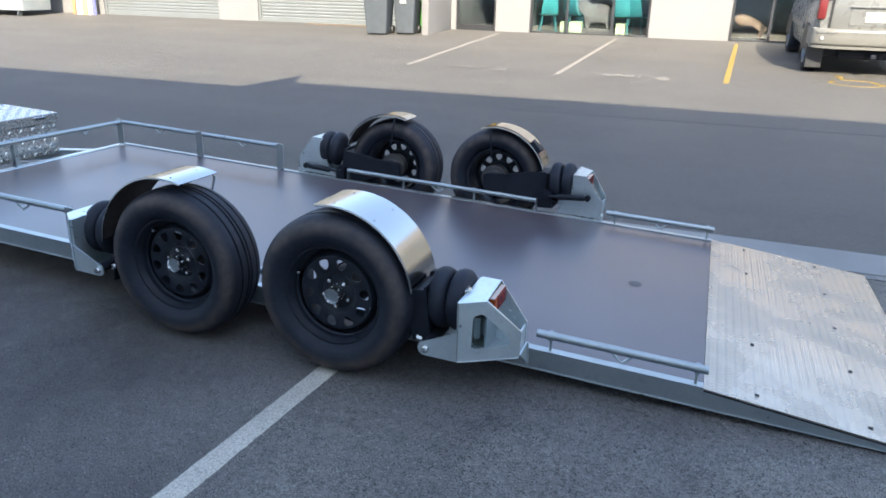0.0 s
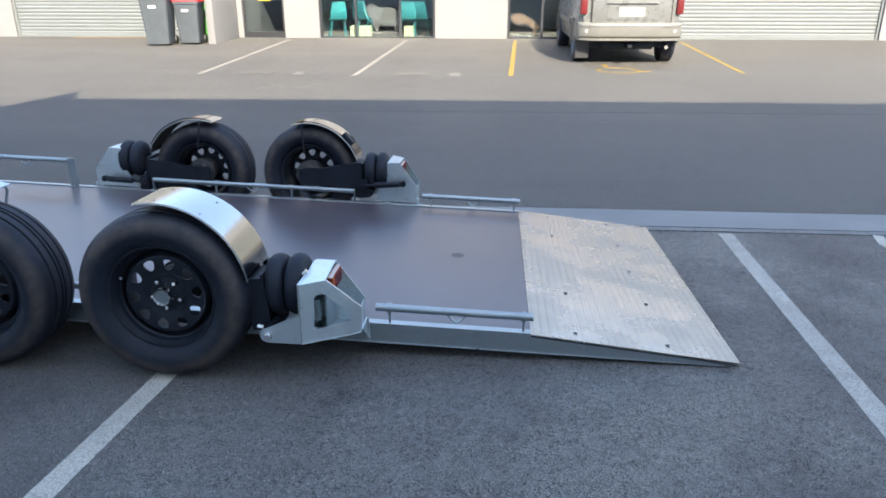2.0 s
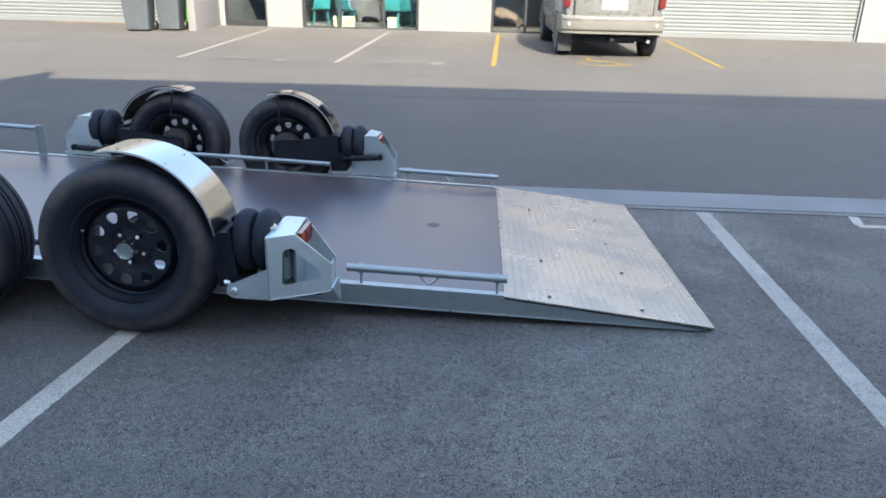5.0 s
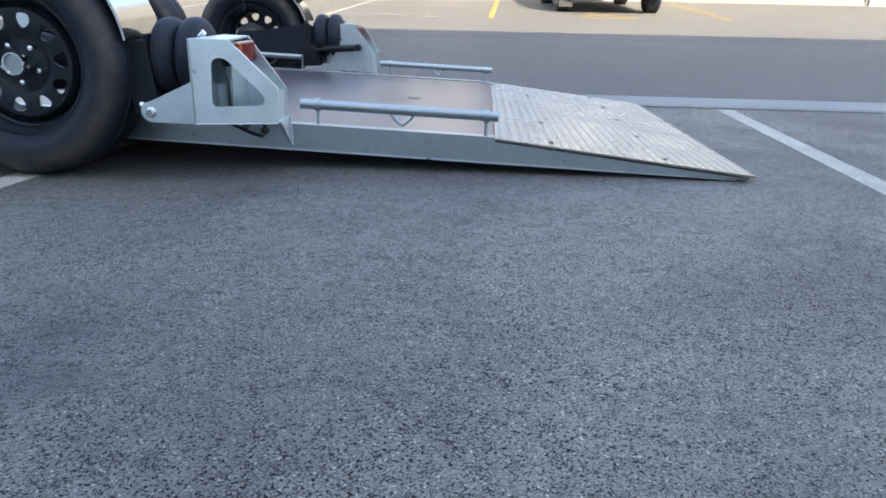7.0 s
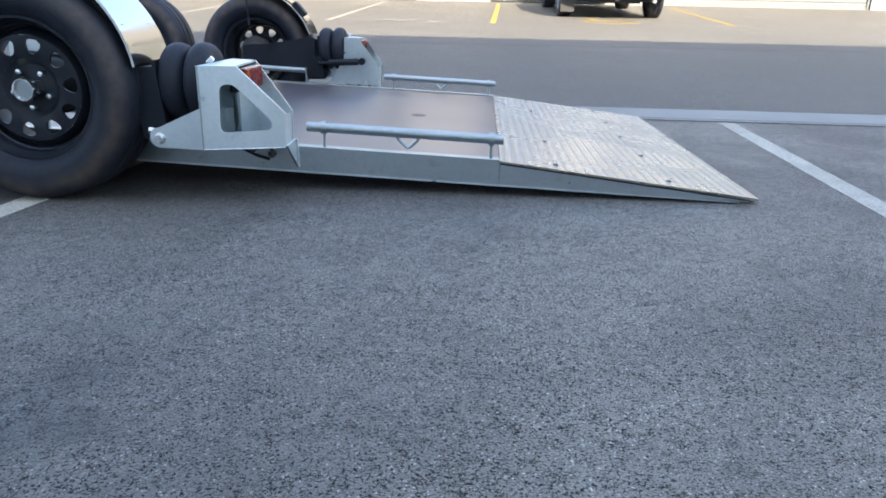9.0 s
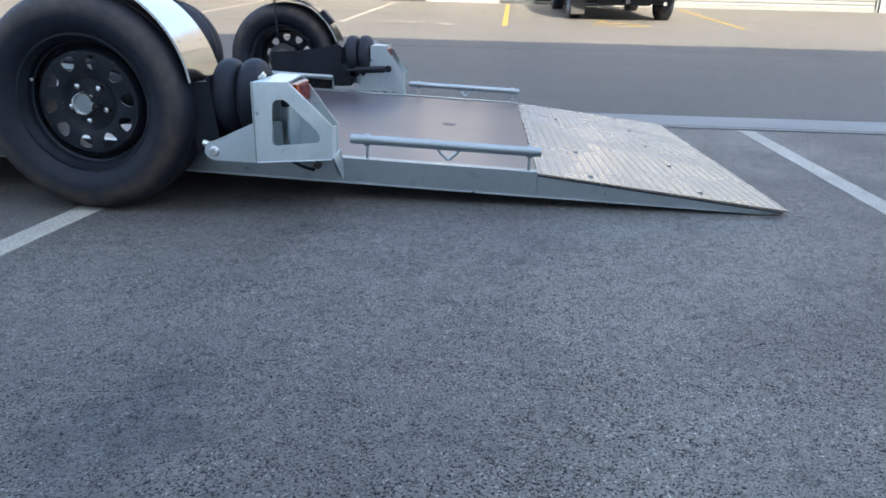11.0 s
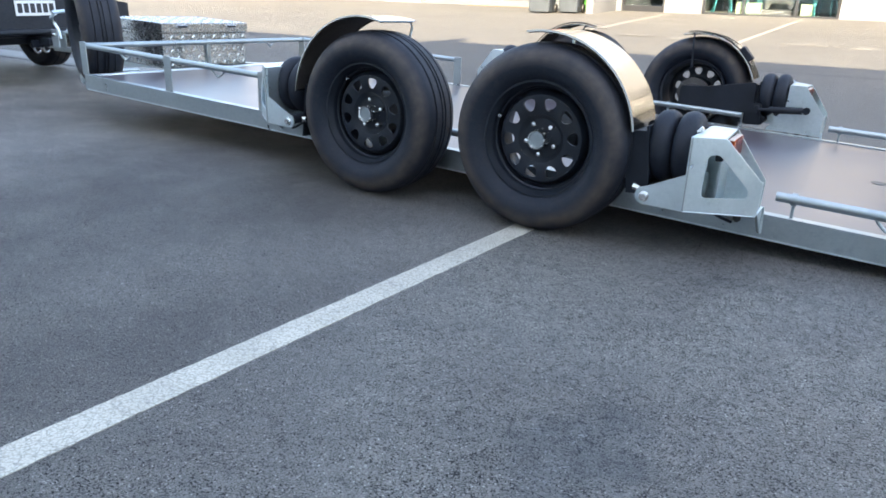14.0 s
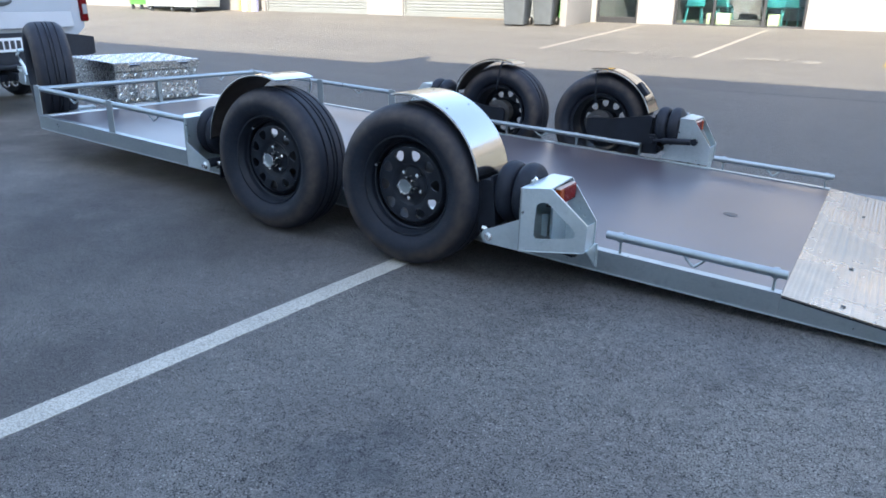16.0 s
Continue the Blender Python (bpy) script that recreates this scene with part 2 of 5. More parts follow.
def ply_material():
    m, nt, b = material("film_faced_plywood")
    co = coords(nt, False)
    c = mix(nt, remap(nt, noise_of(nt, co, 1.2, 6.0), 0.3, 0.7, 0, 1), (0.061, 0.049, 0.056), (0.085, 0.07, 0.078))
    c = mix(nt, remap(nt, noise_of(nt, co, 3.0, 3.0, 0.5), 0.5, 0.8, 0, 0.2), c, (0.1, 0.088, 0.09))
    nt.links.new(c, b.inputs["Base Color"])
    nt.links.new(remap(nt, noise_of(nt, co, 1.5, 2.0, 0.5), 0.25, 0.75, 0.3, 0.36), b.inputs["Roughness"])
    b.inputs["Specular IOR Level"].default_value = 0.55
    b.inputs["Coat Weight"].default_value, b.inputs["Coat Roughness"].default_value = 0.16, 0.28
    bump(nt, b, noise_of(nt, co, 240.0, 2.0), 0.15, 0.0006)
    return m


def tyre_material():
    m, nt, b = material("tyre_rubber")
    co = coords(nt, False)
    flat = nt.nodes.new("ShaderNodeVectorMath")
    flat.operation = "MULTIPLY"
    flat.inputs[1].default_value = (1.0, 0.0, 1.0)
    nt.links.new(co, flat.inputs[0])
    radius = nt.nodes.new("ShaderNodeVectorMath")
    radius.operation = "LENGTH"
    nt.links.new(flat.outputs[0], radius.inputs[0])
    c = mix(nt, remap(nt, noise_of(nt, co, 8.0, 5.0), 0.3, 0.7, 0, 1), (0.0075, 0.0108, 0.019), (0.013, 0.0172, 0.027))
    # brown road dirt kept by the flank below the shoulder, rubbed off in streaks
    band = nt.nodes.new("ShaderNodeMath")
    band.operation = "MULTIPLY"
    nt.links.new(remap(nt, radius.outputs["Value"], 0.255, 0.285, 0, 1), band.inputs[0])
    nt.links.new(remap(nt, radius.outputs["Value"], 0.305, 0.325, 1, 0.12), band.inputs[1])
    dirt = nt.nodes.new("ShaderNodeMath")
    dirt.operation = "MULTIPLY"
    nt.links.new(band.outputs[0], dirt.inputs[0])
    nt.links.new(remap(nt, noise_of(nt, co, 15.0, 7.0, 0.65), 0.36, 0.66, 0.3, 1.0), dirt.inputs[1])
    c = mix(nt, dirt.outputs[0], c, (0.072, 0.057, 0.05))
    # scattered specks of dust
    specks = remap(nt, noise_of(nt, co, 34.0, 8.0, 0.75), 0.5, 0.68, 0, 0.3)
    c = mix(nt, specks, c, (0.042, 0.036, 0.034))
    nt.links.new(c, b.inputs["Base Color"])
    fine = noise_of(nt, co, 120.0, 6.0)
    nt.links.new(remap(nt, fine, 0.3, 0.7, 0.5, 0.72), b.inputs["Roughness"])
    # moulded rings on the flank
    rings = nt.nodes.new("ShaderNodeMath")
    rings.operation = "PINGPONG"
    rings.inputs[1].default_value = 0.006
    nt.links.new(radius.outputs["Value"], rings.inputs[0])
    bump(nt, b, rings.outputs[0], 0.07, 0.4)
    b.inputs["Specular IOR Level"].default_value = 0.3
    return m


def tread_material():
    """Aluminium tread plate, polished in patches; the warm sunlit reflection is in its colour."""
    m, nt, b = material("aluminium_tread_plate")
    co = coords(nt, False)
    worn = noise_of(nt, co, 3.4, 6.0, 0.6)
    c = mix(nt, remap(nt, worn, 0.36, 0.62, 0, 1), (0.41, 0.36, 0.3), (0.52, 0.45, 0.37))
    c = mix(nt, remap(nt, noise_of(nt, co, 38.0, 5.0, 0.7), 0.52, 0.7, 0, 0.35), c, (0.3, 0.265, 0.22))
    nt.links.new(c, b.inputs["Base Color"])
    b.inputs["Metallic"].default_value = 0.95
    nt.links.new(remap(nt, worn, 0.34, 0.64, 0.33, 0.2), b.inputs["Roughness"])
    bump(nt, b, noise_of(nt, co, 60.0, 4.0), 0.04, 0.002)
    return m


def glass_material():
    m, nt, b = material("window_glass")
    b.inputs["Base Color"].default_value = (0.8, 0.88, 0.88, 1)
    b.inputs["Roughness"].default_value = 0.02
    b.inputs["Transmission Weight"].default_value = 1.0
    b.inputs["IOR"].default_value = 1.45
    return m


ASPHALT = asphalt_material()
WHITE_LINE = line_paint("white_line_paint", (0.56, 0.515, 0.435), 0.58)
DULL_LINE = line_paint("dull_white_line_paint", (0.47, 0.435, 0.375), 0.55)
FADED_LINE = line_paint("faded_white_line_paint", (0.25, 0.24, 0.225), 0.46)
YELLOW_LINE = line_paint("yellow_line_paint", (0.27, 0.185, 0.035), 0.57)
CONCRETE = simple("concrete", (0.19, 0.19, 0.184), 0.85, vary=0.12, scale=1.2, grain=90, relief=0.4, world_space=True)
GALV = galvanised_material()
GALV_DARK = dark_galvanised_material()
PLY = ply_material()
STEEL = simple("polished_stainless_steel", (0.4, 0.39, 0.375), 0.13, metal=1.0, vary=0.04, scale=3, grain=40, relief=0.02, rough_vary=0.04)
TREAD = tread_material()
TREAD_DARK = simple("dark_screw_steel", (0.05, 0.05, 0.05), 0.5, metal=0.5)
RUBBER = tyre_material()
BAG_RUBBER = simple("air_spring_rubber", (0.014, 0.017, 0.025), 0.6, vary=0.2, scale=12, grain=150, relief=0.1)
CAP_RUBBER = simple("worn_cap_rubber", (0.035, 0.034, 0.037), 0.45, vary=0.2, scale=30, grain=150, relief=0.1)
BLACK = simple("black_gloss_paint", (0.0125, 0.0155, 0.022), 0.42, vary=0.3, scale=12, grain=90, relief=0.03)
BLACK_SATIN = simple("black_satin_paint", (0.0095, 0.012, 0.018), 0.52, vary=0.3, scale=9, grain=90, relief=0.05)
for soft in (BLACK, BLACK_SATIN, BAG_RUBBER):
    soft.node_tree.nodes["Principled BSDF"].inputs["Specular IOR Level"].default_value = 0.25
CHROME = simple("bright_zinc", (0.75, 0.75, 0.74), 0.2, metal=1.0, vary=0.05, scale=20, relief=0.0)
RED_LENS = simple("red_lens", (0.13, 0.006, 0.007), 0.22, vary=0.2, scale=60, grain=120, relief=0.1)
AMBER_LENS = simple("amber_lens", (0.26, 0.045, 0.01), 0.25, vary=0.2, scale=60, grain=120, relief=0.1)
for lens_mat in (RED_LENS, AMBER_LENS):
    lens_mat.node_tree.nodes["Principled BSDF"].inputs["Specular IOR Level"].default_value = 0.12
PALE_LENS_TOP = simple("lens_top_sheen", (0.5, 0.38, 0.32), 0.4, vary=0.1)
CLEAR_LENS = simple("clear_lens", (0.28, 0.28, 0.29), 0.1, vary=0.1, scale=40, relief=0.05)
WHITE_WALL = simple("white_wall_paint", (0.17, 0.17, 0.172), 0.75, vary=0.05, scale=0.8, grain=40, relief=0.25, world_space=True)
CREAM_WALL = simple("cream_wall_paint", (0.76, 0.76, 0.74), 0.8, vary=0.06, scale=0.8, grain=40, relief=0.25, world_space=True)
SHUTTER = simple("shutter_steel_paint", (0.125, 0.138, 0.14), 0.4, vary=0.05, scale=1.5, grain=50, relief=0.04, world_space=True)
FRAME_DARK = simple("charcoal_aluminium", (0.03, 0.032, 0.036), 0.4, metal=0.3, vary=0.1, scale=5)
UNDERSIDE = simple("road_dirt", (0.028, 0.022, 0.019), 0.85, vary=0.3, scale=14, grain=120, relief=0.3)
FAR_LINE = line_paint("old_white_line_paint", (0.23, 0.215, 0.19), 0.57)
DRUM = simple("dusty_cast_iron", (0.035, 0.033, 0.033), 0.8, vary=0.3, scale=18, grain=120, relief=0.2)
RUST = simple("rusty_steel", (0.13, 0.085, 0.045), 0.8, vary=0.3, scale=6, grain=60, relief=0.3, world_space=True)
TAR = simple("tar_seam", (0.05, 0.05, 0.05), 0.7, vary=0.3, scale=3, world_space=True)
GLASS = glass_material()
ROOF = simple("roof_steel", (0.3, 0.31, 0.32), 0.5, metal=0.3, vary=0.1, scale=0.7, world_space=True)


# ---- mesh helpers ----
def box(bm, lo, hi, bev=0.0):
    ret = bmesh.ops.create_cube(bm, size=1.0)["verts"]
    for v in ret:
        v.co = Vector([lo[k] if v.co[k] < 0 else hi[k] for k in range(3)])
    if bev:
        edges = list({e for v in ret for e in v.link_edges})
        bmesh.ops.bevel(bm, geom=edges, offset=bev, segments=1 if bev < 0.009 else 2, affect="EDGES", profile=0.5)
    return bm


def round_corners(pts, r, n=4):
    """A polygon with its corners rounded; r is one radius, or one for each corner."""
    out = []
    for k, p in enumerate(pts):
        rr = r[k] if isinstance(r, (list, tuple)) else r
        if rr <= 0:
            out.append(tuple(p))
            continue
        a, b, c = Vector(pts[k - 1]), Vector(p), Vector(pts[(k + 1) % len(pts)])
        d1, d2 = (a - b), (c - b)
        cut1, cut2 = min(rr, d1.length * 0.45), min(rr, d2.length * 0.45)
        s, e = b + d1.normalized() * cut1, b + d2.normalized() * cut2
        for j in range(n + 1):
            t = j / n
            q = s * (1 - t) ** 2 + b * 2 * t * (1 - t) + e * t ** 2
            out.append((q.x, q.y))
    return out


def plate(bm, outline, a, b, axis="y", holes=()):
    """A flat plate with the given outline and holes, from a to b along the axis it is thick in."""
    def at(p, w):
        return {"y": (p[0], w, p[1]), "x": (w, p[0], p[1]), "z": (p[0], p[1], w)}[axis]
    edges = []
    for loop in (outline, *holes):
        vs = [bm.verts.new(at(p, a)) for p in loop]
        edges += [bm.edges.new((vs[k], vs[(k + 1) % len(vs)])) for k in range(len(vs))]
    if holes:
        faces = [g for g in bmesh.ops.triangle_fill(bm, edges=edges, use_beauty=True)["geom"] if isinstance(g, bmesh.types.BMFace)]
    else:
        faces = [bm.faces.new([e.verts[0] for e in edges])]
    ext = bmesh.ops.extrude_face_region(bm, geom=faces)["geom"]
    off = Vector(at((0, 0), b - a))
    for v in ext:
        if isinstance(v, bmesh.types.BMVert):
            v.co += off
    return bm


def tube(bm, pts, r, seg=12, caps=True):
    """A round bar along a line of points."""
    pts = [Vector(p) for p in pts]
    rings = []
    for k, p in enumerate(pts):
        d = (pts[min(k + 1, len(pts) - 1)] - pts[max(k - 1, 0)]).normalized()
        up = Vector((0, 0, 1)) if abs(d.z) < 0.9 else Vector((1, 0, 0))
        u = d.cross(up).normalized()
        w = d.cross(u)
        rings.append([bm.verts.new(p + (u * math.cos(2 * math.pi * j / seg) + w * math.sin(2 * math.pi * j / seg)) * r) for j in range(seg)])
    for a, b in zip(rings, rings[1:]):
        for j in range(seg):
            bm.faces.new((a[j], a[(j + 1) % seg], b[(j + 1) % seg], b[j]))
    if caps:
        bm.faces.new(rings[0]), bm.faces.new(rings[-1])
    return bm


def revolve(bm, profile, origin, axis="y", seg=48, closed=False, flat=1.0):
    """Turns a profile of (along, radius) round an axis through origin."""
    rings = []
    o = Vector(origin)
    for s, r in profile:
        ring = []
        for j in range(seg):
            a = 2 * math.pi * j / seg
            c, d = r * math.cos(a), r * math.sin(a)
            off = {"y": (c, s, d), "x": (s, c, d), "z": (c, d, s)}[axis]
            ring.append(bm.verts.new(o + Vector(off)))
        rings.append(ring)
    pairs = list(zip(rings, rings[1:])) + ([(rings[-1], rings[0])] if closed else [])
    for a, b in pairs:
        for j in range(seg):
            bm.faces.new((a[j], a[(j + 1) % seg], b[(j + 1) % seg], b[j]))
    if not closed:
        for ring, (s, r) in ((rings[0], profile[0]), (rings[-1], profile[-1])):
            if r < 0.08:
                bm.faces.new(ring)
    return bm


def shape(bm, fn):
    for v in bm.verts:
        v.co = Vector(fn(*v.co))
    return bm


def part(name, bm, mat, parent=None, label="", m=None, angle=35, turn=False):
    """Links a bmesh as one mesh object, under a thing or a part where one is given."""
    bmesh.ops.recalc_face_normals(bm, faces=bm.faces)
    me = bpy.data.meshes.new(name)
    bm.to_mesh(me)
    bm.free()
    me.materials.append(mat)
    me.shade_smooth()
    me.set_sharp_from_angle(angle=radians(angle))
    ob = new(name, me)
    if parent:
        ob.parent = parent
    if m:
        ob.matrix_basis = m
    if label:
        tagged(ob, label)
    return ob


def share(name, ob, parent, m):
    """Another part on the same mesh."""
    o = new(name, ob.data)
    o.parent = parent
    o.matrix_basis = m
    return o


def thing(name, m, label, category, group="", kind=""):
    return tagged(new(name), label, category, group, kind) if m is None else _placed(name, m, label, category, group, kind)


def _placed(name, m, label, category, group, kind):
    ob = tagged(new(name), label, category, group, kind)
    ob.matrix_basis = m
    return ob


B = bmesh.new

# ---- ground ----
FALL = 0.028


def ground_z(y):
    pts = [(-400, 0.112), (-4.0, 0.112), (2.6, -0.0728), (15.6, 0.369), (400, 0.369)]
    for (a, za), (b, zb) in zip(pts, pts[1:]):
        if y <= b:
            return za + (zb - za) * (y - a) / (b - a)
    return 0.369


bm = B()
xs = [-400, -60, -30, -15, -6, 0, 6, 15, 30, 60, 400]
ys = [-400, -60, -20, -4.0, 0.0, 2.6, 6, 10, 15.6, 40, 400]
grid = [[bm.verts.new((x, y, ground_z(y))) for x in xs] for y in ys]
for ra, rb in zip(grid, grid[1:]):
    for k in range(len(xs) - 1):
        bm.faces.new((ra[k], ra[k + 1], rb[k + 1], rb[k]))
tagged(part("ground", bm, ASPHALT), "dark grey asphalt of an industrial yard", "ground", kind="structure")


def strip(bm, a, b, width, lift=0.004, steps=12, wobble=0.0):
    """A flat band on the ground from a to b."""
    a, b = Vector(a), Vector(b)
    side = Vector((-(b - a).y, (b - a).x)).normalized() * width / 2
    rows = []
    for k in range(steps + 1):
        p = a.lerp(b, k / steps)
        row = []
        for s in (-1, 1):
            q = p + side * (s + wobble * random.uniform(-1, 1))
            row += [bm.verts.new((q.x, q.y, ground_z(q.y) + lift)), bm.verts.new((q.x, q.y, ground_z(q.y) - 0.01))]
        rows.append(row)
    for r, t in zip(rows, rows[1:]):
        bm.faces.new((r[0], r[2], t[2], t[0])), bm.faces.new((r[0], t[0], t[1], r[1])), bm.faces.new((r[2], r[3], t[3], t[2]))
    for r in (rows[0], rows[-1]):
        bm.faces.new((r[0], r[1], r[3], r[2]))
    return bm


def marking(name, a, b, width, mat, label, lift=0.002, steps=170, wobble=0.035):
    ob = part(name, strip(B(), a, b, width, lift, steps, wobble), mat)
    return tagged(ob, label, "road marking", kind="structure")


marking("drain_channel", (-60, 2.46), (60, 2.46), 0.4, CONCRETE, "pale concrete drainage channel in the asphalt", 0.004, 60, 0.01)
marking("bay_line", (0.005, 0.6), (-0.228, -3.4), 0.086, WHITE_LINE, "white painted parking bay line, slightly cracked")
marking("bay_line", (2.765, 2.13), (2.478, -3.4), 0.092, DULL_LINE, "white painted parking bay line, slightly cracked")
marking("bay_line", (-12, 2.2), (12, 2.2), 0.07, FADED_LINE, "faded white painted line along the concrete channel", 0.006)
marking("bay_mark", (3.74, 2.16), (3.68, 1.95), 0.06, WHITE_LINE, "short white painted corner mark", 0.004, 6)
marking("bay_mark", (3.66, 1.93), (3.86, 1.93), 0.06, WHITE_LINE, "short white painted corner mark", 0.005, 6)
for (xa, ya), (xb, yb), mat, lab in (((-3.65, 9.2), (-3.72, 14.9), FAR_LINE, "white painted parking bay line"), ((-1.05, 9.15), (-0.9, 14.8), FAR_LINE, "white painted parking bay line"),
                               ((1.475, 9.25), (1.655, 14.8), YELLOW_LINE, "yellow painted line of a disabled parking bay"), ((5.27, 9.8), (5.42, 14.7), YELLOW_LINE, "yellow painted line of a disabled parking bay")):
    marking("bay_line", (xa, ya), (xb, yb), 0.085, mat, lab)

marking("asphalt_seam", (-1.0, 6.2), (14.0, 6.7), 0.035, TAR, "dark tar seam across the road", 0.001, 90, 0.35)
marking("drain_grate", (-9.2, 15.12), (-7.3, 15.12), 0.16, RUST, "rusty steel drain grate along the shutter", 0.008, 20, 0.0)

# ---- building with shops and shutters ----
WALL_Y, BASE, TOP = 15.3, 0.3, 5.6
OPENINGS = [(-16.36, -12.14, 3.6, "shutter"), (-10.84, -5.35, 3.6, "shutter"), (-4.98, -3.94, 2.55, "door"), (-3.08, -0.26, 2.55, "window"),
            (1.47, 4.1, 2.55, "window"), (5.0, 10.05, 3.6, "shutter"), (10.72, 14.6, 3.6, "shutter")]


def wall_with_openings():
    bm = B()
    x = -34.0
    for a, b, h, kind in OPENINGS:
        box(bm, (x, WALL_Y, 0), (a, WALL_Y + 0.22, TOP))
        box(bm, (a, WALL_Y, BASE + h), (b, WALL_Y + 0.22, TOP))
        x = b
    box(bm, (x, WALL_Y, 0), (34, WALL_Y + 0.22, TOP))
    return bm


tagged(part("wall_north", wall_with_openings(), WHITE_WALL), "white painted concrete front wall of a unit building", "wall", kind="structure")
bm = box(B(), (-5.27, 13.74, 0.2), (-5.1, WALL_Y - 0.003, 4.2), 0.01)
tagged(part("wall_wing", bm, WHITE_WALL), "white painted wing wall standing out from the facade", "wall", kind="structure")
bm = B()
box(bm, (-34, WALL_Y + 0.2, TOP - 0.3), (34, 32, TOP - 0.1))
tagged(part("roof_north", bm, ROOF), "grey sheet steel roof of the unit building", "roof", kind="structure")
bm = B()
box(bm, (-34, 31.8, 0), (34, 32, TOP - 0.3)), box(bm, (-34, WALL_Y + 0.23, 0), (-33.8, 31.8, TOP - 0.3)), box(bm, (33.8, WALL_Y + 0.23, 0), (34, 31.8, TOP - 0.3))
tagged(part("wall_rear", bm, WHITE_WALL), "plain white side and rear walls", "wall", kind="structure")


def roller_shutter(a, b, h):
    t = thing("roller_shutter", pose(0, 0, 0), "pale grey ribbed steel roller shutter, closed", "shutter", "roller shutters")
    rows = []
    z, pitch = BASE + 0.12, 0.085
    bm = B()
    n = int((h - 0.12) / pitch)
    prof = []
    for k in range(n):
        z0 = z + k * pitch
        prof += [(0.0, z0), (-0.012, z0 + 0.012), (-0.014, z0 + 0.05), (-0.004, z0 + 0.066), (0.0, z0 + 0.07)]
    va = [bm.verts.new((a, WALL_Y + 0.1 + d, q)) for d, q in prof]
    vb = [bm.verts.new((b, WALL_Y + 0.1 + d, q)) for d, q in prof]
    for k in range(len(prof) - 1):
        bm.faces.new((va[k], vb[k], vb[k + 1], va[k + 1]))
    ob = part("curtain", bm, SHUTTER, t)
    part("bottom_rail", box(B(), (a, WALL_Y + 0.07, BASE + 0.02), (b, WALL_Y + 0.13, BASE + 0.13), 0.008), SHUTTER, t, "pale steel bottom rail")
    for x in (a, b - 0.06):
        part("guide_rail", box(B(), (x, WALL_Y + 0.05, BASE), (x + 0.06, WALL_Y + 0.16, BASE + h), 0.005), SHUTTER, t)


def shop_window(name, a, b, h, mullions, label, sill=0.06):
    t = thing(name, pose(0, 0, 0), label, "window", kind="structure")
    y0, y1 = WALL_Y + 0.05, WALL_Y + 0.13
    z0, z1 = BASE + 0.04, BASE + h
    bars = [a, *mullions, b - 0.06]
    for x in bars:
        part("window_frame", box(B(), (x, y0, z0), (x + 0.06, y1, z1), 0.006), FRAME_DARK, t)
    for za, zb in ((z0, z0 + sill), (z1 - 0.06, z1)):
        for x, xx in zip(bars, bars[1:]):
            part("window_frame", box(B(), (x + 0.06, y0 + 0.003, za), (xx, y1 - 0.003, zb), 0.006), FRAME_DARK, t)
    for x, xx in zip(bars, bars[1:]):
        g = part("pane", box(B(), (x + 0.055, y0 + 0.035, z0 + sill - 0.004), (xx + 0.005, y0 + 0.043, z1 - 0.055)), GLASS, t)
        g.visible_shadow = False


for a, b, h, kind in OPENINGS:
    if kind == "shutter":
        roller_shutter(a, b, h)
shop_window("window_1", -3.08, -0.26, 2.55, [-2.22, -1.14], "dark framed shop window with three tall panes")
shop_window("window_2", 1.47, 4.1, 2.55, [2.26, 3.2], "dark framed glass shop entrance")
shop_window("door_1", -4.98, -3.94, 2.55, [], "dark framed glass door in a white wall", 0.16)

# ---- building behind the camera, whose roof shades the yard ----
BACK_Y = -4.6


def roof_point(xs, ys):
    k = (ys - BACK_Y)
    return xs + k * math.tan(SUN_AZ), ground_z(ys) + k / math.cos(SUN_AZ) * math.tan(SUN_EL)


outline = [(-45, 0)] + [roof_point(*p) for p in ((-40, 6.25), (-5.0, 6.3), (-4.67, 7.47), (-4.42, 6.85), (0, 7.02), (12, 7.2), (30, 7.2))] + [(45, 0)]
outline = [(max(-45, min(45, x)), z) for x, z in outline]
bm = plate(B(), outline, BACK_Y - 0.25, BACK_Y)
tagged(part("wall_south", bm, CREAM_WALL), "white painted front wall of the building opposite", "wall", kind="structure")

# ---- car trailer ----
PITCH, DECK0, MID, XM = 0.0381, 0.176, 1.211, -0.37
LEAN = pose(0, 0, 0, -math.degrees(math.atan(FALL)), 0, 0)
trailer = thing("car_trailer", LEAN, "galvanised tandem car trailer lowered on black air springs", "trailer")


def on_deck(x, y, z):
    return (x, y, z + DECK0 - PITCH * x)


def side(fx, fy):
    """Mirrors a near rear part to the front axle (fx) and to the far side (fy)."""
    return lambda x, y, z: (2 * XM - x if fx else x, 2 * MID - y if fy else y, z)


Y0, Y1 = 0.255, 2.167
X_FRONT, X_JOINT, X_TIP = -3.12, 1.416, 2.266
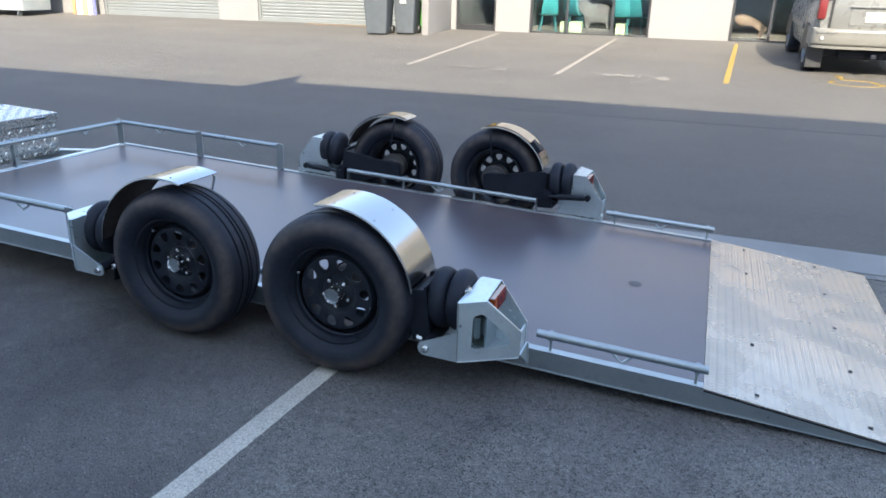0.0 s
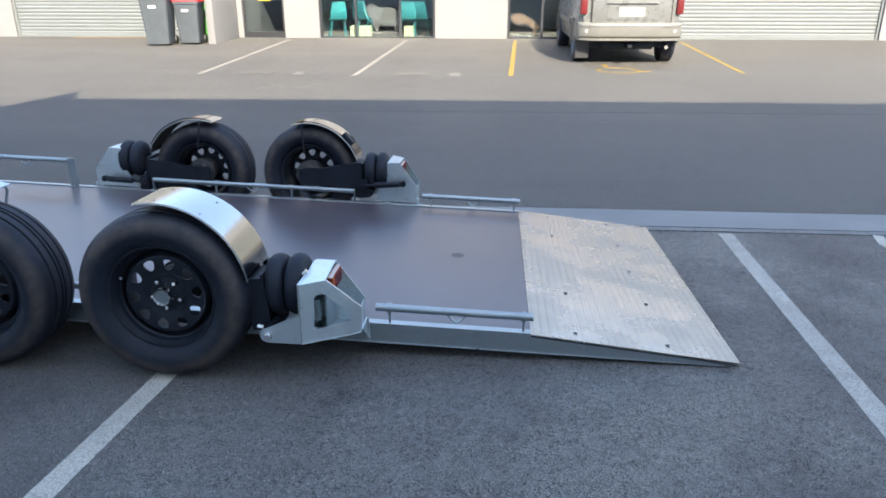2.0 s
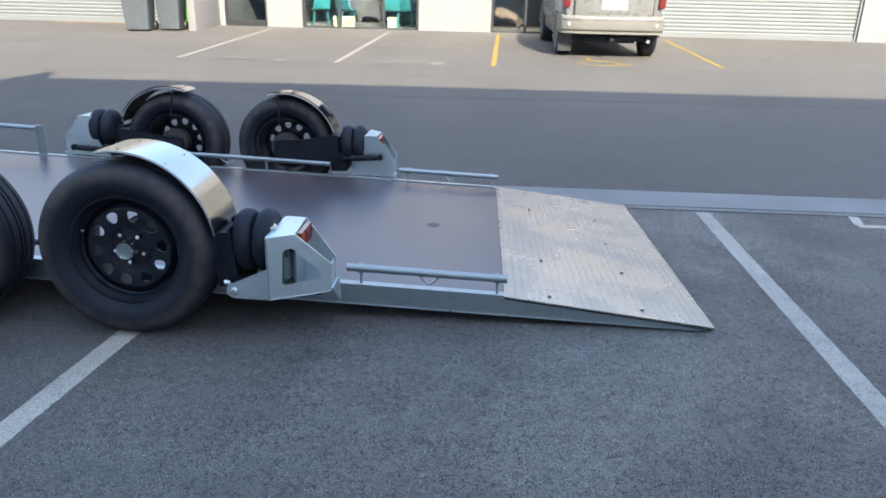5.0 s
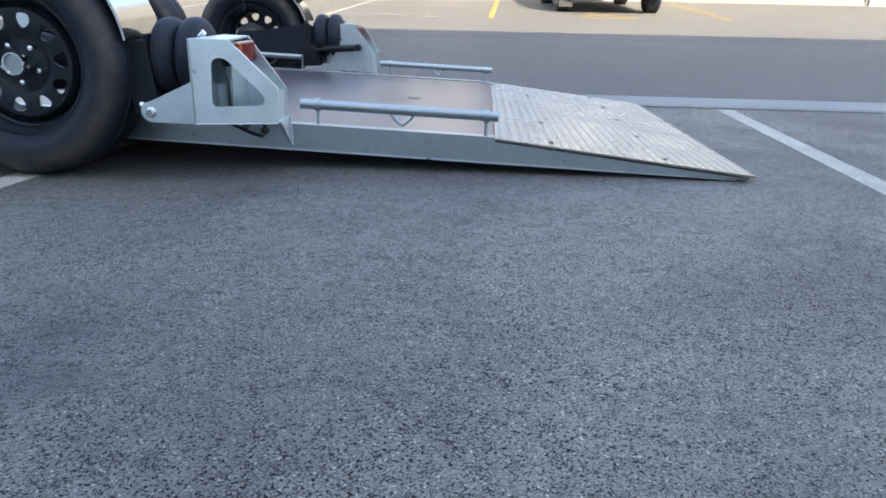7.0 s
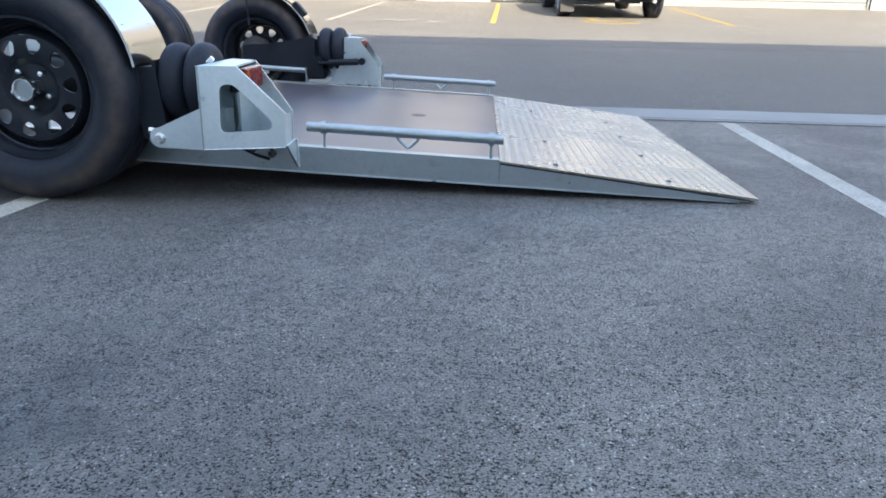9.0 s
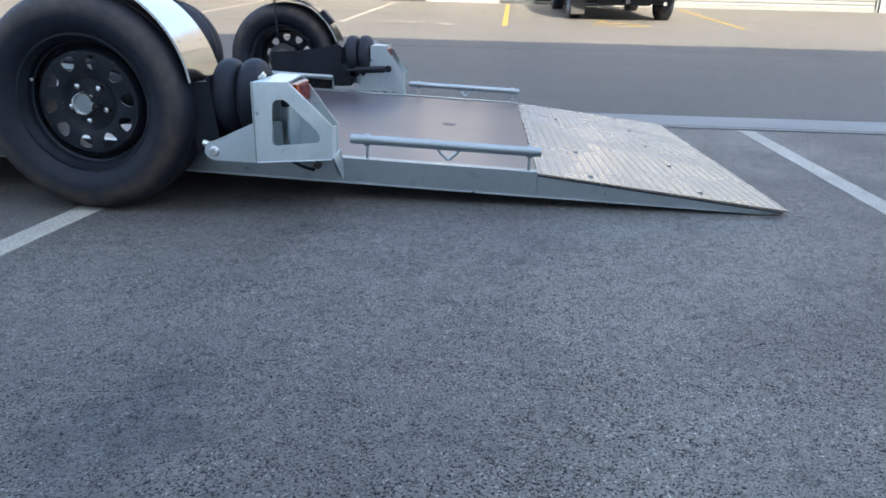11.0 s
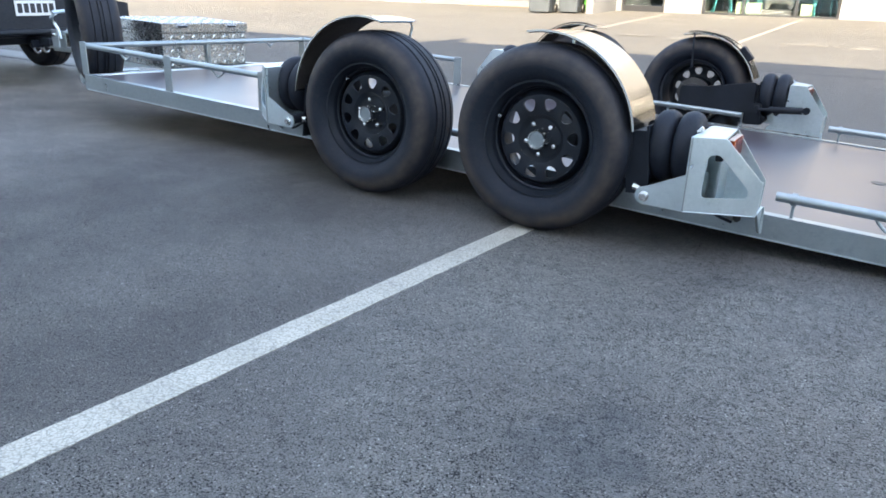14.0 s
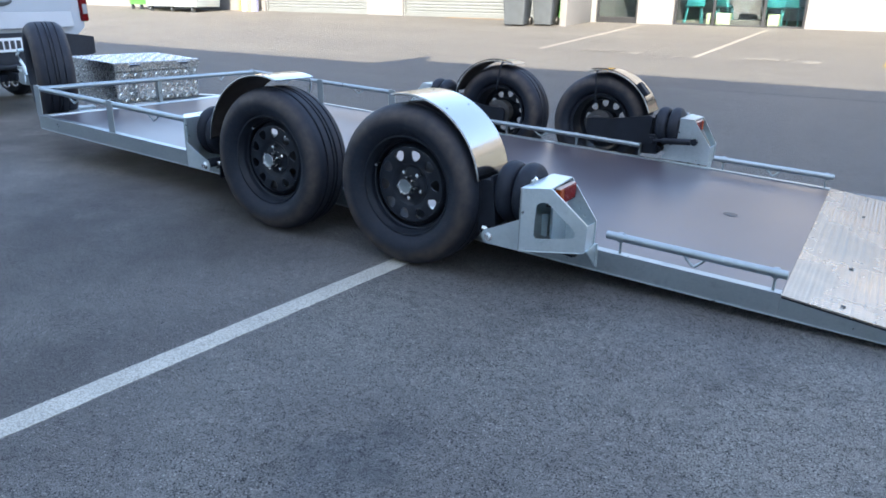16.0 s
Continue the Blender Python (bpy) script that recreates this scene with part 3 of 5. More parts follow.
# deck and frame
part("deck", shape(box(B(), (X_FRONT + 0.05, Y0 + 0.04, -0.03), (X_JOINT - 0.001, Y1 - 0.04, -0.007)), on_deck), PLY, trailer, "dark brown film-faced plywood deck with scuffs")
for ya, yb, sgn in ((Y0, Y0 + 0.04, 1), (Y1 - 0.04, Y1, -1)):
    part("side_beam", shape(box(B(), (X_FRONT, ya, -0.088), (X_JOINT, yb, 0.0), 0.0015), on_deck), GALV_DARK, trailer)
    lip = (ya - 0.003, ya) if sgn > 0 else (yb, yb + 0.003)
    part("side_beam_lip", shape(box(B(), (X_FRONT + 0.02, lip[0], -0.0885), (X_JOINT, lip[1], -0.0825)), on_deck), GALV, trailer)
part("front_beam", shape(box(B(), (X_FRONT, Y0 + 0.041, -0.088), (X_FRONT + 0.05, Y1 - 0.041, 0.0), 0.005), on_deck), GALV, trailer)
for x in (-2.4, -1.7, -1.0, -0.3, 0.4, 1.1):
    part("cross_member", shape(box(B(), (x, Y0 + 0.041, -0.078), (x + 0.05, Y1 - 0.041, -0.031)), on_deck), GALV, trailer)
bm = B()
revolve(bm, [(0.0, 0.0), (0.0, 0.03), (0.0015, 0.034), (0.0015, 0.0)], (1.065, 1.19, 0.0), "z", 24)
part("tie_down_cap", shape(bm, lambda x, y, z: on_deck(x, y, z - 0.0069)), CAP_RUBBER, trailer, "dark recessed tie-down point")

# ramp
RZ0, RZ1 = DECK0 - PITCH * X_JOINT - 0.004, 0.02


def on_ramp(x, y, z):
    k = (x - X_JOINT) / (X_TIP - X_JOINT)
    return (x, y, z + RZ0 + (RZ1 - RZ0) * k)


part("ramp_plate", shape(box(B(), (X_JOINT + 0.0005, Y0, -0.006), (X_TIP, Y1, 0.0)), on_ramp), TREAD, trailer, "aluminium tread plate ramp with raised diamonds")
for y in (Y0, Y0 + 0.6, Y1 - 0.6, Y1 - 0.006):
    zb0 = DECK0 - PITCH * X_JOINT - 0.088
    if y in (Y0, Y1 - 0.006):
        ya, yb = (y - 0.002, y + 0.004) if y == Y0 else (y + 0.002, y + 0.008)
        # dark strip put in for the shaded gap under the ramp plate
        part("ramp_gap_shade", plate(B(), [(X_JOINT + 0.001, RZ0 - 0.0065), (X_TIP - 0.02, RZ1 - 0.0065), (X_TIP - 0.02, RZ1 - 0.0095), (X_JOINT + 0.001, RZ0 - 0.0115)], ya, yb), BLACK_SATIN, trailer)
        part("ramp_lip", plate(B(), [(X_JOINT + 0.001, zb0 + 0.006), (X_TIP - 0.06, RZ1 - 0.0135), (X_TIP - 0.06, RZ1 - 0.0155), (X_JOINT + 0.001, zb0 - 0.0005)], ya, yb), GALV, trailer)
    part("ramp_gusset", plate(B(), [(X_JOINT + 0.0004, RZ0 - 0.007), (X_TIP - 0.02, RZ1 - 0.006), (X_TIP - 0.03, RZ1 - 0.012), (X_JOINT + 0.0004, zb0)], y, y + 0.006), GALV_DARK, trailer)


def lozenges(nx, ny, x0, y0, pitch, length, width, height, pitch_y=None, columns=False):
    """Raised bars of tread plate, laid crosswise in turn, or turning from column to column."""
    verts, faces = [], []
    for i in range(nx):
        for j in range(ny):
            cx, cy = x0 + (i + 0.5) * pitch, y0 + (j + 0.5) * (pitch_y or pitch)
            a = radians(45 if (i if columns else i + j) % 2 else -45)
            ca, sa = math.cos(a), math.sin(a)
            k = len(verts)
            for u, v, w in ((-length, 0, 0), (0, -width, 0), (length, 0, 0), (0, width, 0), (-length * 0.55, 0, height), (length * 0.55, 0, height)):
                verts.append((cx + u * ca - v * sa, cy + u * sa + v * ca, w))
            faces += [(k, k + 1, k + 4), (k + 1, k + 5, k + 4), (k + 1, k + 2, k + 5), (k + 2, k + 3, k + 5), (k + 3, k + 4, k + 5), (k + 3, k, k + 4)]
    return verts, faces


def lozenge_part(name, data, fn, mat, parent):
    me = bpy.data.meshes.new(name)
    me.from_pydata([fn(*v) for v in data[0]], [], data[1])
    me.materials.append(mat)
    ob = new(name, me)
    ob.parent = parent
    return tagged(ob, kind="stuff")


lozenge_part("tread_pattern", lozenges(49, 80, X_JOINT + 0.004, Y0 + 0.003, 0.0172, 0.0108, 0.0036, 0.0016, 0.0238, True), on_ramp, TREAD, trailer)
screw_bm = revolve(B(), [(0.0, 0.009), (0.004, 0.008), (0.005, 0.004), (0.005, 0.0)], (0, 0, 0), "z", 10)
screw = part("screw", shape(screw_bm, lambda x, y, z: (x, y, z)), TREAD_DARK, trailer, "dark steel screw", m=Matrix.Translation(on_ramp(1.605, 0.322, 0)))
for x, y in ((1.604, 0.767), (1.605, 1.678), (1.603, 2.1), (1.988, 0.326), (1.986, 0.766), (1.983, 1.207), (1.994, 1.66), (1.99, 2.1)):
    share("screw", screw, trailer, Matrix.Translation(on_ramp(x, y, 0)))

# rails
RAIL_Z = 0.185
for y, s in ((Y0 + 0.02, 1), (Y1 - 0.02, -1)):
    # front side rail with square posts
    part("side_rail", shape(tube(B(), [(-3.1, y, RAIL_Z - 0.016), (-1.62, y, RAIL_Z - 0.016)], 0.0165), on_deck), GALV_DARK, trailer)
    for x in (-3.11, -2.34, -1.62):
        bm = box(B(), (x - 0.028, y - 0.017, 0.0), (x + 0.03, y - 0.011, RAIL_Z + 0.004), 0.001)
        box(bm, (x - 0.028, y - 0.0109, 0.0), (x - 0.022, y + 0.018, RAIL_Z + 0.004), 0.001)
        part("rail_post", shape(bm, on_deck), GALV_DARK, trailer)
    for x in (-2.72, -1.95):
        part("rope_hook", shape(tube(B(), [(x - 0.045, y, RAIL_Z - 0.03), (x - 0.03, y, RAIL_Z - 0.045), (x, y, RAIL_Z - 0.062), (x + 0.03, y, RAIL_Z - 0.045), (x + 0.045, y, RAIL_Z - 0.03)], 0.0058, 8), on_deck), GALV_DARK, trailer)
    # low rail beside the wheels
    part("side_rail", shape(tube(B(), [(-1.06, y, 0.07), (0.32, y, 0.07)], 0.0155), on_deck), GALV_DARK, trailer)
    for x in (-0.63, -0.11):
        bm = tube(B(), [(x, y, 0.0), (x, y, 0.06)], 0.008, 8)
        revolve(bm, [(-0.008, 0.0158), (-0.008, 0.02), (0.008, 0.02), (0.008, 0.0158)], (x, y, 0.07), "x", 12)
        part("rail_post", shape(bm, on_deck), GALV_DARK, trailer)
    for x in (-1.066, 0.316):
        part("rail_post", shape(box(B(), (x, y - 0.016, 0.0), (x + 0.006, y + 0.016, 0.082)), on_deck), GALV_DARK, trailer)
    part("rope_hook", shape(tube(B(), [(-0.42, y, 0.056), (-0.40, y, 0.04), (-0.37, y, 0.026), (-0.34, y, 0.04), (-0.32, y, 0.056)], 0.0058, 8), on_deck), GALV_DARK, trailer)
    # low rear rail
    part("side_rail", shape(tube(B(), [(0.775, y, 0.063), (1.425, y, 0.063)], 0.0165), on_deck), GALV_DARK, trailer)
    for x in (0.832, 1.386):
        bm = tube(B(), [(x, y, 0.0), (x, y, 0.05)], 0.0055, 8)
        revolve(bm, [(-0.008, 0.0168), (-0.009, 0.0215), (0.009, 0.0215), (0.008, 0.0168)], (x, y, 0.063), "x", 14)
        part("rail_post", shape(bm, on_deck), GALV_DARK, trailer)
    x = 1.11
    part("rope_hook", shape(tube(B(), [(x - 0.036, y, 0.05), (x - 0.03, y, 0.04), (x - 0.004, y, 0.016), (x + 0.004, y, 0.016), (x + 0.03, y, 0.04), (x + 0.036, y, 0.05)], 0.0055, 8), on_deck), GALV_DARK, trailer)
part("front_rail", shape(tube(B(), [(X_FRONT + 0.02, Y0 + 0.02, RAIL_Z - 0.016), (X_FRONT + 0.02, Y1 - 0.02, RAIL_Z - 0.016)], 0.0165), on_deck), GALV_DARK, trailer)
bm = box(B(), (X_FRONT, 1.16, 0.0), (X_FRONT + 0.006, 1.215, RAIL_Z + 0.004), 0.001)
box(bm, (X_FRONT + 0.0061, 1.16, 0.0), (X_FRONT + 0.036, 1.166, RAIL_Z + 0.004), 0.001)
part("rail_post", shape(bm, on_deck), GALV_DARK, trailer)
part("rope_hook", shape(tube(B(), [(X_FRONT + 0.02, 1.74, RAIL_Z - 0.03), (X_FRONT + 0.02, 1.775, RAIL_Z - 0.06), (X_FRONT + 0.02, 1.81, RAIL_Z - 0.03)], 0.0058, 8), on_deck), GALV_DARK, trailer)

# drawbar
for s in (-1, 1):
    bm = plate(B(), [(X_FRONT, MID + s * 0.72), (X_FRONT, MID + s * 0.65), (-4.55, MID + s * 0.01), (-4.62, MID + s * 0.06)], 0.2, 0.28, "z")
    part("drawbar", bm, GALV, trailer)
part("coupling", box(box(B(), (-5.05, MID - 0.03, 0.28), (-4.5, MID + 0.03, 0.32), 0.01), (-5.1, MID - 0.035, 0.3), (-4.98, MID + 0.035, 0.36), 0.015), GALV, trailer)


# wheels
def disc_with_holes(bm, n, r_in, r_hole0, r_hole1, r_out, y_of):
    """A pressed wheel disc with n rounded openings in a ring."""
    def put(r, a):
        return bm.verts.new((r * math.cos(a), y_of(r), r * math.sin(a)))
    for k in range(n):
        a0, a1 = 2 * math.pi * k / n, 2 * math.pi * (k + 1) / n
        am, m = (a0 + a1) / 2, 16
        hole, rim = [], []
        rm, rh, ah = (r_hole0 + r_hole1) / 2, (r_hole1 - r_hole0) / 2, (a1 - a0) * 0.33
        for j in range(m):
            th = 2 * math.pi * j / m
            c, s = math.cos(th), math.sin(th)
            sq = 1 / max(abs(c), abs(s))
            e = 0.55
            f = 1 / (abs(c) ** 2.6 + abs(s) ** 2.6) ** (1 / 2.6)
            rr = rm + rh * c * f
            hole.append((rr, am + ah * s * f * (0.62 + 0.38 * (rr - r_hole0) / (r_hole1 - r_hole0))))
            cb, sb = c * sq, s * sq
            rim.append(((r_in + r_out) / 2 + (r_out - r_in) / 2 * cb, am + (a1 - a0) / 2 * sb))
        hv, rv = [put(*p) for p in hole], [put(*p) for p in rim]
        hb = [bm.verts.new(v.co + Vector((0, 0.008, 0))) for v in hv]
        for j in range(m):
            q = (j + 1) % m
            bm.faces.new((rv[j], rv[q], hv[q], hv[j]))
            bm.faces.new((hv[j], hv[q], hb[q], hb[j]))
    bmesh.ops.remove_doubles(bm, verts=bm.verts, dist=0.0004)


TYRE = [(0.014, 0.203), (0.002, 0.210), (-0.014, 0.222), (-0.028, 0.242), (-0.033, 0.268), (-0.028, 0.292), (-0.014, 0.312), (0.004, 0.325), (0.018, 0.331), (0.032, 0.3325),
        (0.034, 0.325), (0.041, 0.325), (0.043, 0.334), (0.073, 0.335), (0.075, 0.326), (0.083, 0.326), (0.085, 0.335)]
TYRE = TYRE + [(0.094, 0.335)] + [(0.179 - y, r) for y, r in reversed(TYRE)]


def disc_y(r):
    pts = [(0.0, 0.062), (0.07, 0.062), (0.078, 0.056), (0.088, 0.046), (0.105, 0.041), (0.142, 0.042), (0.155, 0.044), (0.163, 0.052), (0.17, 0.07)]
    for (a, ya), (b, yb) in zip(pts, pts[1:]):
        if r <= b + 1e-6:
            return ya + (yb - ya) * (r - a) / (b - a)
    return 0.1


def wheel(parent, m, name="wheel"):
    w = new(name)
    if parent:
        w.parent = parent
    w.matrix_basis = m
    t = part("tyre", revolve(B(), [(y + 0.004, r) for y, r in TYRE], (0, 0, 0), "y", 72), RUBBER, w, "worn black rubber tyre", angle=28)
    bm = revolve(B(), [(0.03, 0.2035), (0.014, 0.211), (0.006, 0.2095), (0.006, 0.202), (0.022, 0.1955), (0.03, 0.189), (0.034, 0.1885), (0.05, 0.1855), (0.054, 0.181), (0.074, 0.179), (0.08, 0.173), (0.12, 0.17), (0.185, 0.186), (0.193, 0.2), (0.185, 0.2035)], (0, 0, 0), "y", 64)
    disc_with_holes(bm, 10, 0.088, 0.103, 0.145, 0.155, disc_y)
    revolve(bm, [(disc_y(r), r) for r in (0.155, 0.163, 0.17)] + [(0.08, 0.1738)], (0, 0, 0), "y", 60)
    revolve(bm, [(disc_y(0.088), 0.088), (0.056, 0.078), (0.062, 0.07), (0.062, 0.033)], (0, 0, 0), "y", 40)
    part("rim", bm, BLACK, w, "black steel rim with ten openings")
    part("brake_drum", revolve(B(), [(0.078, 0.0), (0.078, 0.066), (0.1, 0.082), (0.175, 0.084), (0.18, 0.092), (0.19, 0.092), (0.196, 0.06), (0.212, 0.05), (0.212, 0.0)], (0, 0, 0), "y", 32), DRUM, w, "dusty dark brake drum")
    cap = part("hub_cap", revolve(B(), [(0.075, 0.036), (0.02, 0.036), (0.008, 0.035), (0.003, 0.0325), (0.003, 0.0295), (0.007, 0.0275), (0.013, 0.0265), (0.013, 0.0)], (0, 0, 0), "y", 32), CHROME, w, "bright zinc hub cap")
    part("cap_face", revolve(B(), [(0.0125, 0.0), (0.0115, 0.02), (0.0122, 0.0262), (0.0128, 0.0262)], (0, 0, 0), "y", 28), GALV_DARK, cap, "dull grey recessed face")
    nut = None
    for k in range(5):
        a = radians(72 * k - 10)
        mm = Matrix.Translation((0.057 * math.cos(a), 0, 0.057 * math.sin(a)))
        if nut is None:
            nut = part("wheel_nut", revolve(B(), [(0.066, 0.0115), (0.044, 0.0105), (0.04, 0.008), (0.038, 0.0)], (0, 0, 0), "y", 6), CHROME, w, m=mm)
        else:
            share("wheel_nut", nut, w, mm)
    part("valve", tube(B(), [(-0.178, 0.062, 0.03), (-0.174, 0.03, 0.03)], 0.0065, 8), CHROME, w)
    return w


first = wheel(trailer, pose(0, 0, 0.335, 0, 12, 0))
copy_thing(first, pose(-0.78, 0.012, 0.338, 0, 40, 0) @ Matrix.Scale(0.992, 4))
copy_thing(first, pose(-0.004, 2 * MID, 0.326, 0, 5, 180) @ Matrix.Scale(0.975, 4))
copy_thing(first, pose(-0.756, 2 * MID, 0.328, 0, 25, 180) @ Matrix.Scale(0.98, 4))

# added disc that blocks the light through the near front wheel's openings
part("opening_blocker", revolve(B(), [(0.0, 0.0), (0.0, 0.13), (0.008, 0.135), (0.012, 0.135), (0.012, 0.0)], (-0.78, 0.238, 0.325), "y", 32), BLACK_SATIN, trailer, "black disc added behind the front wheel to darken its openings")
HUB = (0.42, 0.218)


def arc_sheet(bm, cx, cz, r, a0, a1, y0, y1, thick, n=26, tip=0.0):
    """A curved mudguard sheet with rolled-in edges."""
    rows = []
    for k in range(n + 1):
        a = radians(a0 + (a1 - a0) * k / n)
        rr = r + tip * max(0.0, (k / n - 0.75) / 0.25) ** 2
        row = []
        for y, q in ((y0, rr - 0.006), (y0 + 0.002, rr), (y1 - 0.002, rr), (y1, rr - 0.006), (y1 - 0.004, rr - thick), (y0 + 0.004, rr - thick)):
            row.append(bm.verts.new((cx + q * math.cos(a), y, cz + q * math.sin(a))))
        rows.append(row)
    for a, b in zip(rows, rows[1:]):
        for j in range(6):
            bm.faces.new((a[j], a[(j + 1) % 6], b[(j + 1) % 6], b[j]))
    bm.faces.new(rows[0]), bm.faces.new(rows[-1])
    return bm


def lobe(bm, cx, cz, tilt, r=0.128, half=0.05):
    """One lobe of an air spring, its axis near level."""
    prof = [(-half * 0.75, 0.05)]
    for k in range(11):
        a = math.pi * k / 10
        prof.append((-half * math.cos(a), 0.068 + (r - 0.068) * math.sin(a) ** 0.55))
    prof.append((half * 0.75, 0.05))
    tmp = revolve(B(), prof, (0, 0, 0), "x", 36)
    ca, sa = math.cos(radians(tilt)), math.sin(radians(tilt))
    for v in tmp.verts:
        x, y, z = v.co
        v.co = (cx + x * ca - z * sa, y + 0.15, cz + x * sa + z * ca)
    me = bpy.data.meshes.new("lobe")
    tmp.to_mesh(me)
    tmp.free()
    bm.from_mesh(me)
    bpy.data.meshes.remove(me)
    return bm


def damper(S):
    bm = tube(B(), [(0.46, 0.3, 0.282), (0.63, 0.3, 0.292)], 0.019, 14)
    tube(bm, [(0.385, 0.3, 0.276), (0.46, 0.3, 0.282)], 0.009, 10)
    for p in ((0.385, 0.276), (0.65, 0.294)):
        revolve(bm, [(-0.014, 0.009), (-0.014, 0.02), (0.014, 0.02), (0.014, 0.009)], (p[0], 0.3, p[1]), "y", 14)
    part("damper", shape(bm, S), BLACK_SATIN, trailer, "black telescopic damper")
    part("damper_lug", shape(plate(B(), round_corners([(0.35, 0.2), (0.36, 0.31), (0.41, 0.31), (0.42, 0.2)], 0.01), 0.2501, 0.285), S), BLACK_SATIN, trailer)


def prism(corners, offset):
    """A slab on a polygon of corners, thick along the offset."""
    bm = B()
    ext = bmesh.ops.extrude_face_region(bm, geom=[bm.faces.new([bm.verts.new(p) for p in corners])])["geom"]
    for v in ext:
        if isinstance(v, bmesh.types.BMVert):
            v.co += Vector(offset)
    return bm


def suspension_bracket(T, tail_lamp):
    """The bracket with a folded outer plate: a flat arm, then a flank that runs in towards the side beam."""
    def put(name, bm, mat, parent, label=""):
        return part(name, shape(bm, T), mat, parent, label)

    fold_x, out_y, in_y, slope = 0.545, -0.036, 0.243, 0.8

    def flank_y(x):
        return out_y + slope * (x - fold_x)

    def folded(x, y, z):
        return (x, y + flank_y(x), z)

    arm = round_corners([(0.386, 0.214), (0.391, 0.196), (0.41, 0.185), (fold_x, 0.182), (fold_x, 0.303), (0.418, 0.244), (0.394, 0.238)], [0.012, 0.012, 0.012, 0, 0, 0.012, 0.012], 4)
    bracket = put("suspension_bracket", plate(B(), arm, out_y, out_y + 0.006), GALV, trailer, "welded galvanised steel suspension bracket")
    hole = round_corners([(0.590, 0.363), (0.619, 0.368), (0.711, 0.252), (0.709, 0.224), (0.585, 0.228)], [0.02, 0.018, 0.022, 0.018, 0.016], 5)
    flank = round_corners([(fold_x + 0.0002, 0.182), (0.742, 0.165), (0.746, 0.272), (0.632, 0.416), (fold_x + 0.0002, 0.420)], [0, 0.004, 0.004, 0.004, 0.003], 2)
    put("flank_plate", shape(plate(B(), flank, 0.0, 0.0075, holes=[hole]), folded), GALV, bracket)
    # weld seams along the fold and the foot
    for a, b in (((fold_x, out_y - 0.001, 0.184), (fold_x, out_y - 0.001, 0.418)), ((fold_x, out_y - 0.001, 0.182), (0.74, flank_y(0.74) - 0.001, 0.1655))):
        pts = [Vector(a).lerp(Vector(b), k / 14) + Vector((0, 0, 0.0006 * (k % 2))) for k in range(15)]
        put("weld_seam", tube(B(), pts, 0.0022, 6), GALV_DARK, bracket)
    inner = [(0.45, 0.165), (0.736, 0.155), (0.737, 0.264), (0.624, 0.4205), (0.545, 0.4225), (0.535, 0.3)]
    put("inner_plate", plate(B(), inner, in_y, in_y + 0.006), GALV, bracket)
    put("front_plate", prism([(0.538, out_y + 0.0065, 0.184), (0.538, out_y + 0.0065, 0.4195), (0.5385, in_y - 0.0002, 0.4215), (0.5385, in_y - 0.0002, 0.17)], (0.006, 0, 0)), GALV, bracket)
    top = [(0.5452, out_y + 0.004, 0.4202), (0.629, flank_y(0.629) + 0.004, 0.4165), (0.6225, in_y - 0.0002, 0.421), (0.5452, in_y - 0.0002, 0.4225)]
    put("top_plate", prism(top, (0, 0, -0.006)), GALV, bracket)
    put("rear_plate", prism([(0.738, flank_y(0.742) + 0.008, 0.168), (0.741, flank_y(0.742) + 0.008, 0.268), (0.733, in_y - 0.0002, 0.258), (0.731, in_y - 0.0002, 0.16)], (-0.005, 0, 0)), GALV, bracket)
    put("foot_plate", prism([(0.548, out_y + 0.008, 0.1835), (0.736, flank_y(0.736) + 0.009, 0.1675), (0.73, in_y - 0.0002, 0.16), (0.548, in_y - 0.0002, 0.166)], (0, 0, 0.005)), GALV, bracket)
    put("stiffener", box(B(), (0.608, 0.1, 0.172), (0.615, in_y - 0.0002, 0.398)), GALV, bracket)

    if tail_lamp:
        # tail lamp upright in the wedge, its face to the rear
        lamp = put("tail_lamp", box(B(), (0.6, 0.06, 0.338), (0.6239, in_y - 0.001, 0.4075), 0.003), BLACK_SATIN, bracket)
        # pale strip: the sky's sheen on the lamp top is put into its colour
        put("rim", box(B(), (0.6241, 0.085, 0.4035), (0.643, in_y - 0.004, 0.4068), 0.001), PALE_LENS_TOP, lamp, "pale lamp top with the sky's sheen in its colour")
        put("lens", box(B(), (0.6241, 0.085, 0.344), (0.646, 0.124, 0.4034), 0.003), AMBER_LENS, lamp, "amber lens")
        put("lens", box(B(), (0.6241, 0.1245, 0.344), (0.646, in_y - 0.004, 0.4034), 0.003), RED_LENS, lamp, "red lens")
        for q in (0.62, 0.8):
            x, z = 0.628 + 0.112 * q - 0.03, 0.416 - 0.148 * q - 0.022
            put("screw", revolve(B(), [(-0.004, 0.0), (-0.004, 0.003), (0.0, 0.0045), (0.0, 0.0)], (x, in_y, z), "y", 8), CHROME, bracket)
    # gusset down to the side beam, with its weld
    put("gusset", prism([(0.735, 0.15, 0.165), (0.735, 0.2515, 0.172), (0.739, 0.2515, 0.078)], (0.007, 0, 0)), GALV, bracket)
    pts = [Vector((0.744, 0.2505, 0.172)).lerp(Vector((0.748, 0.2505, 0.078)), k / 16) + Vector((0.0015 * (k % 2), 0, 0)) for k in range(17)]
    put("weld_seam", tube(B(), pts, 0.0045, 6), GALV, bracket)
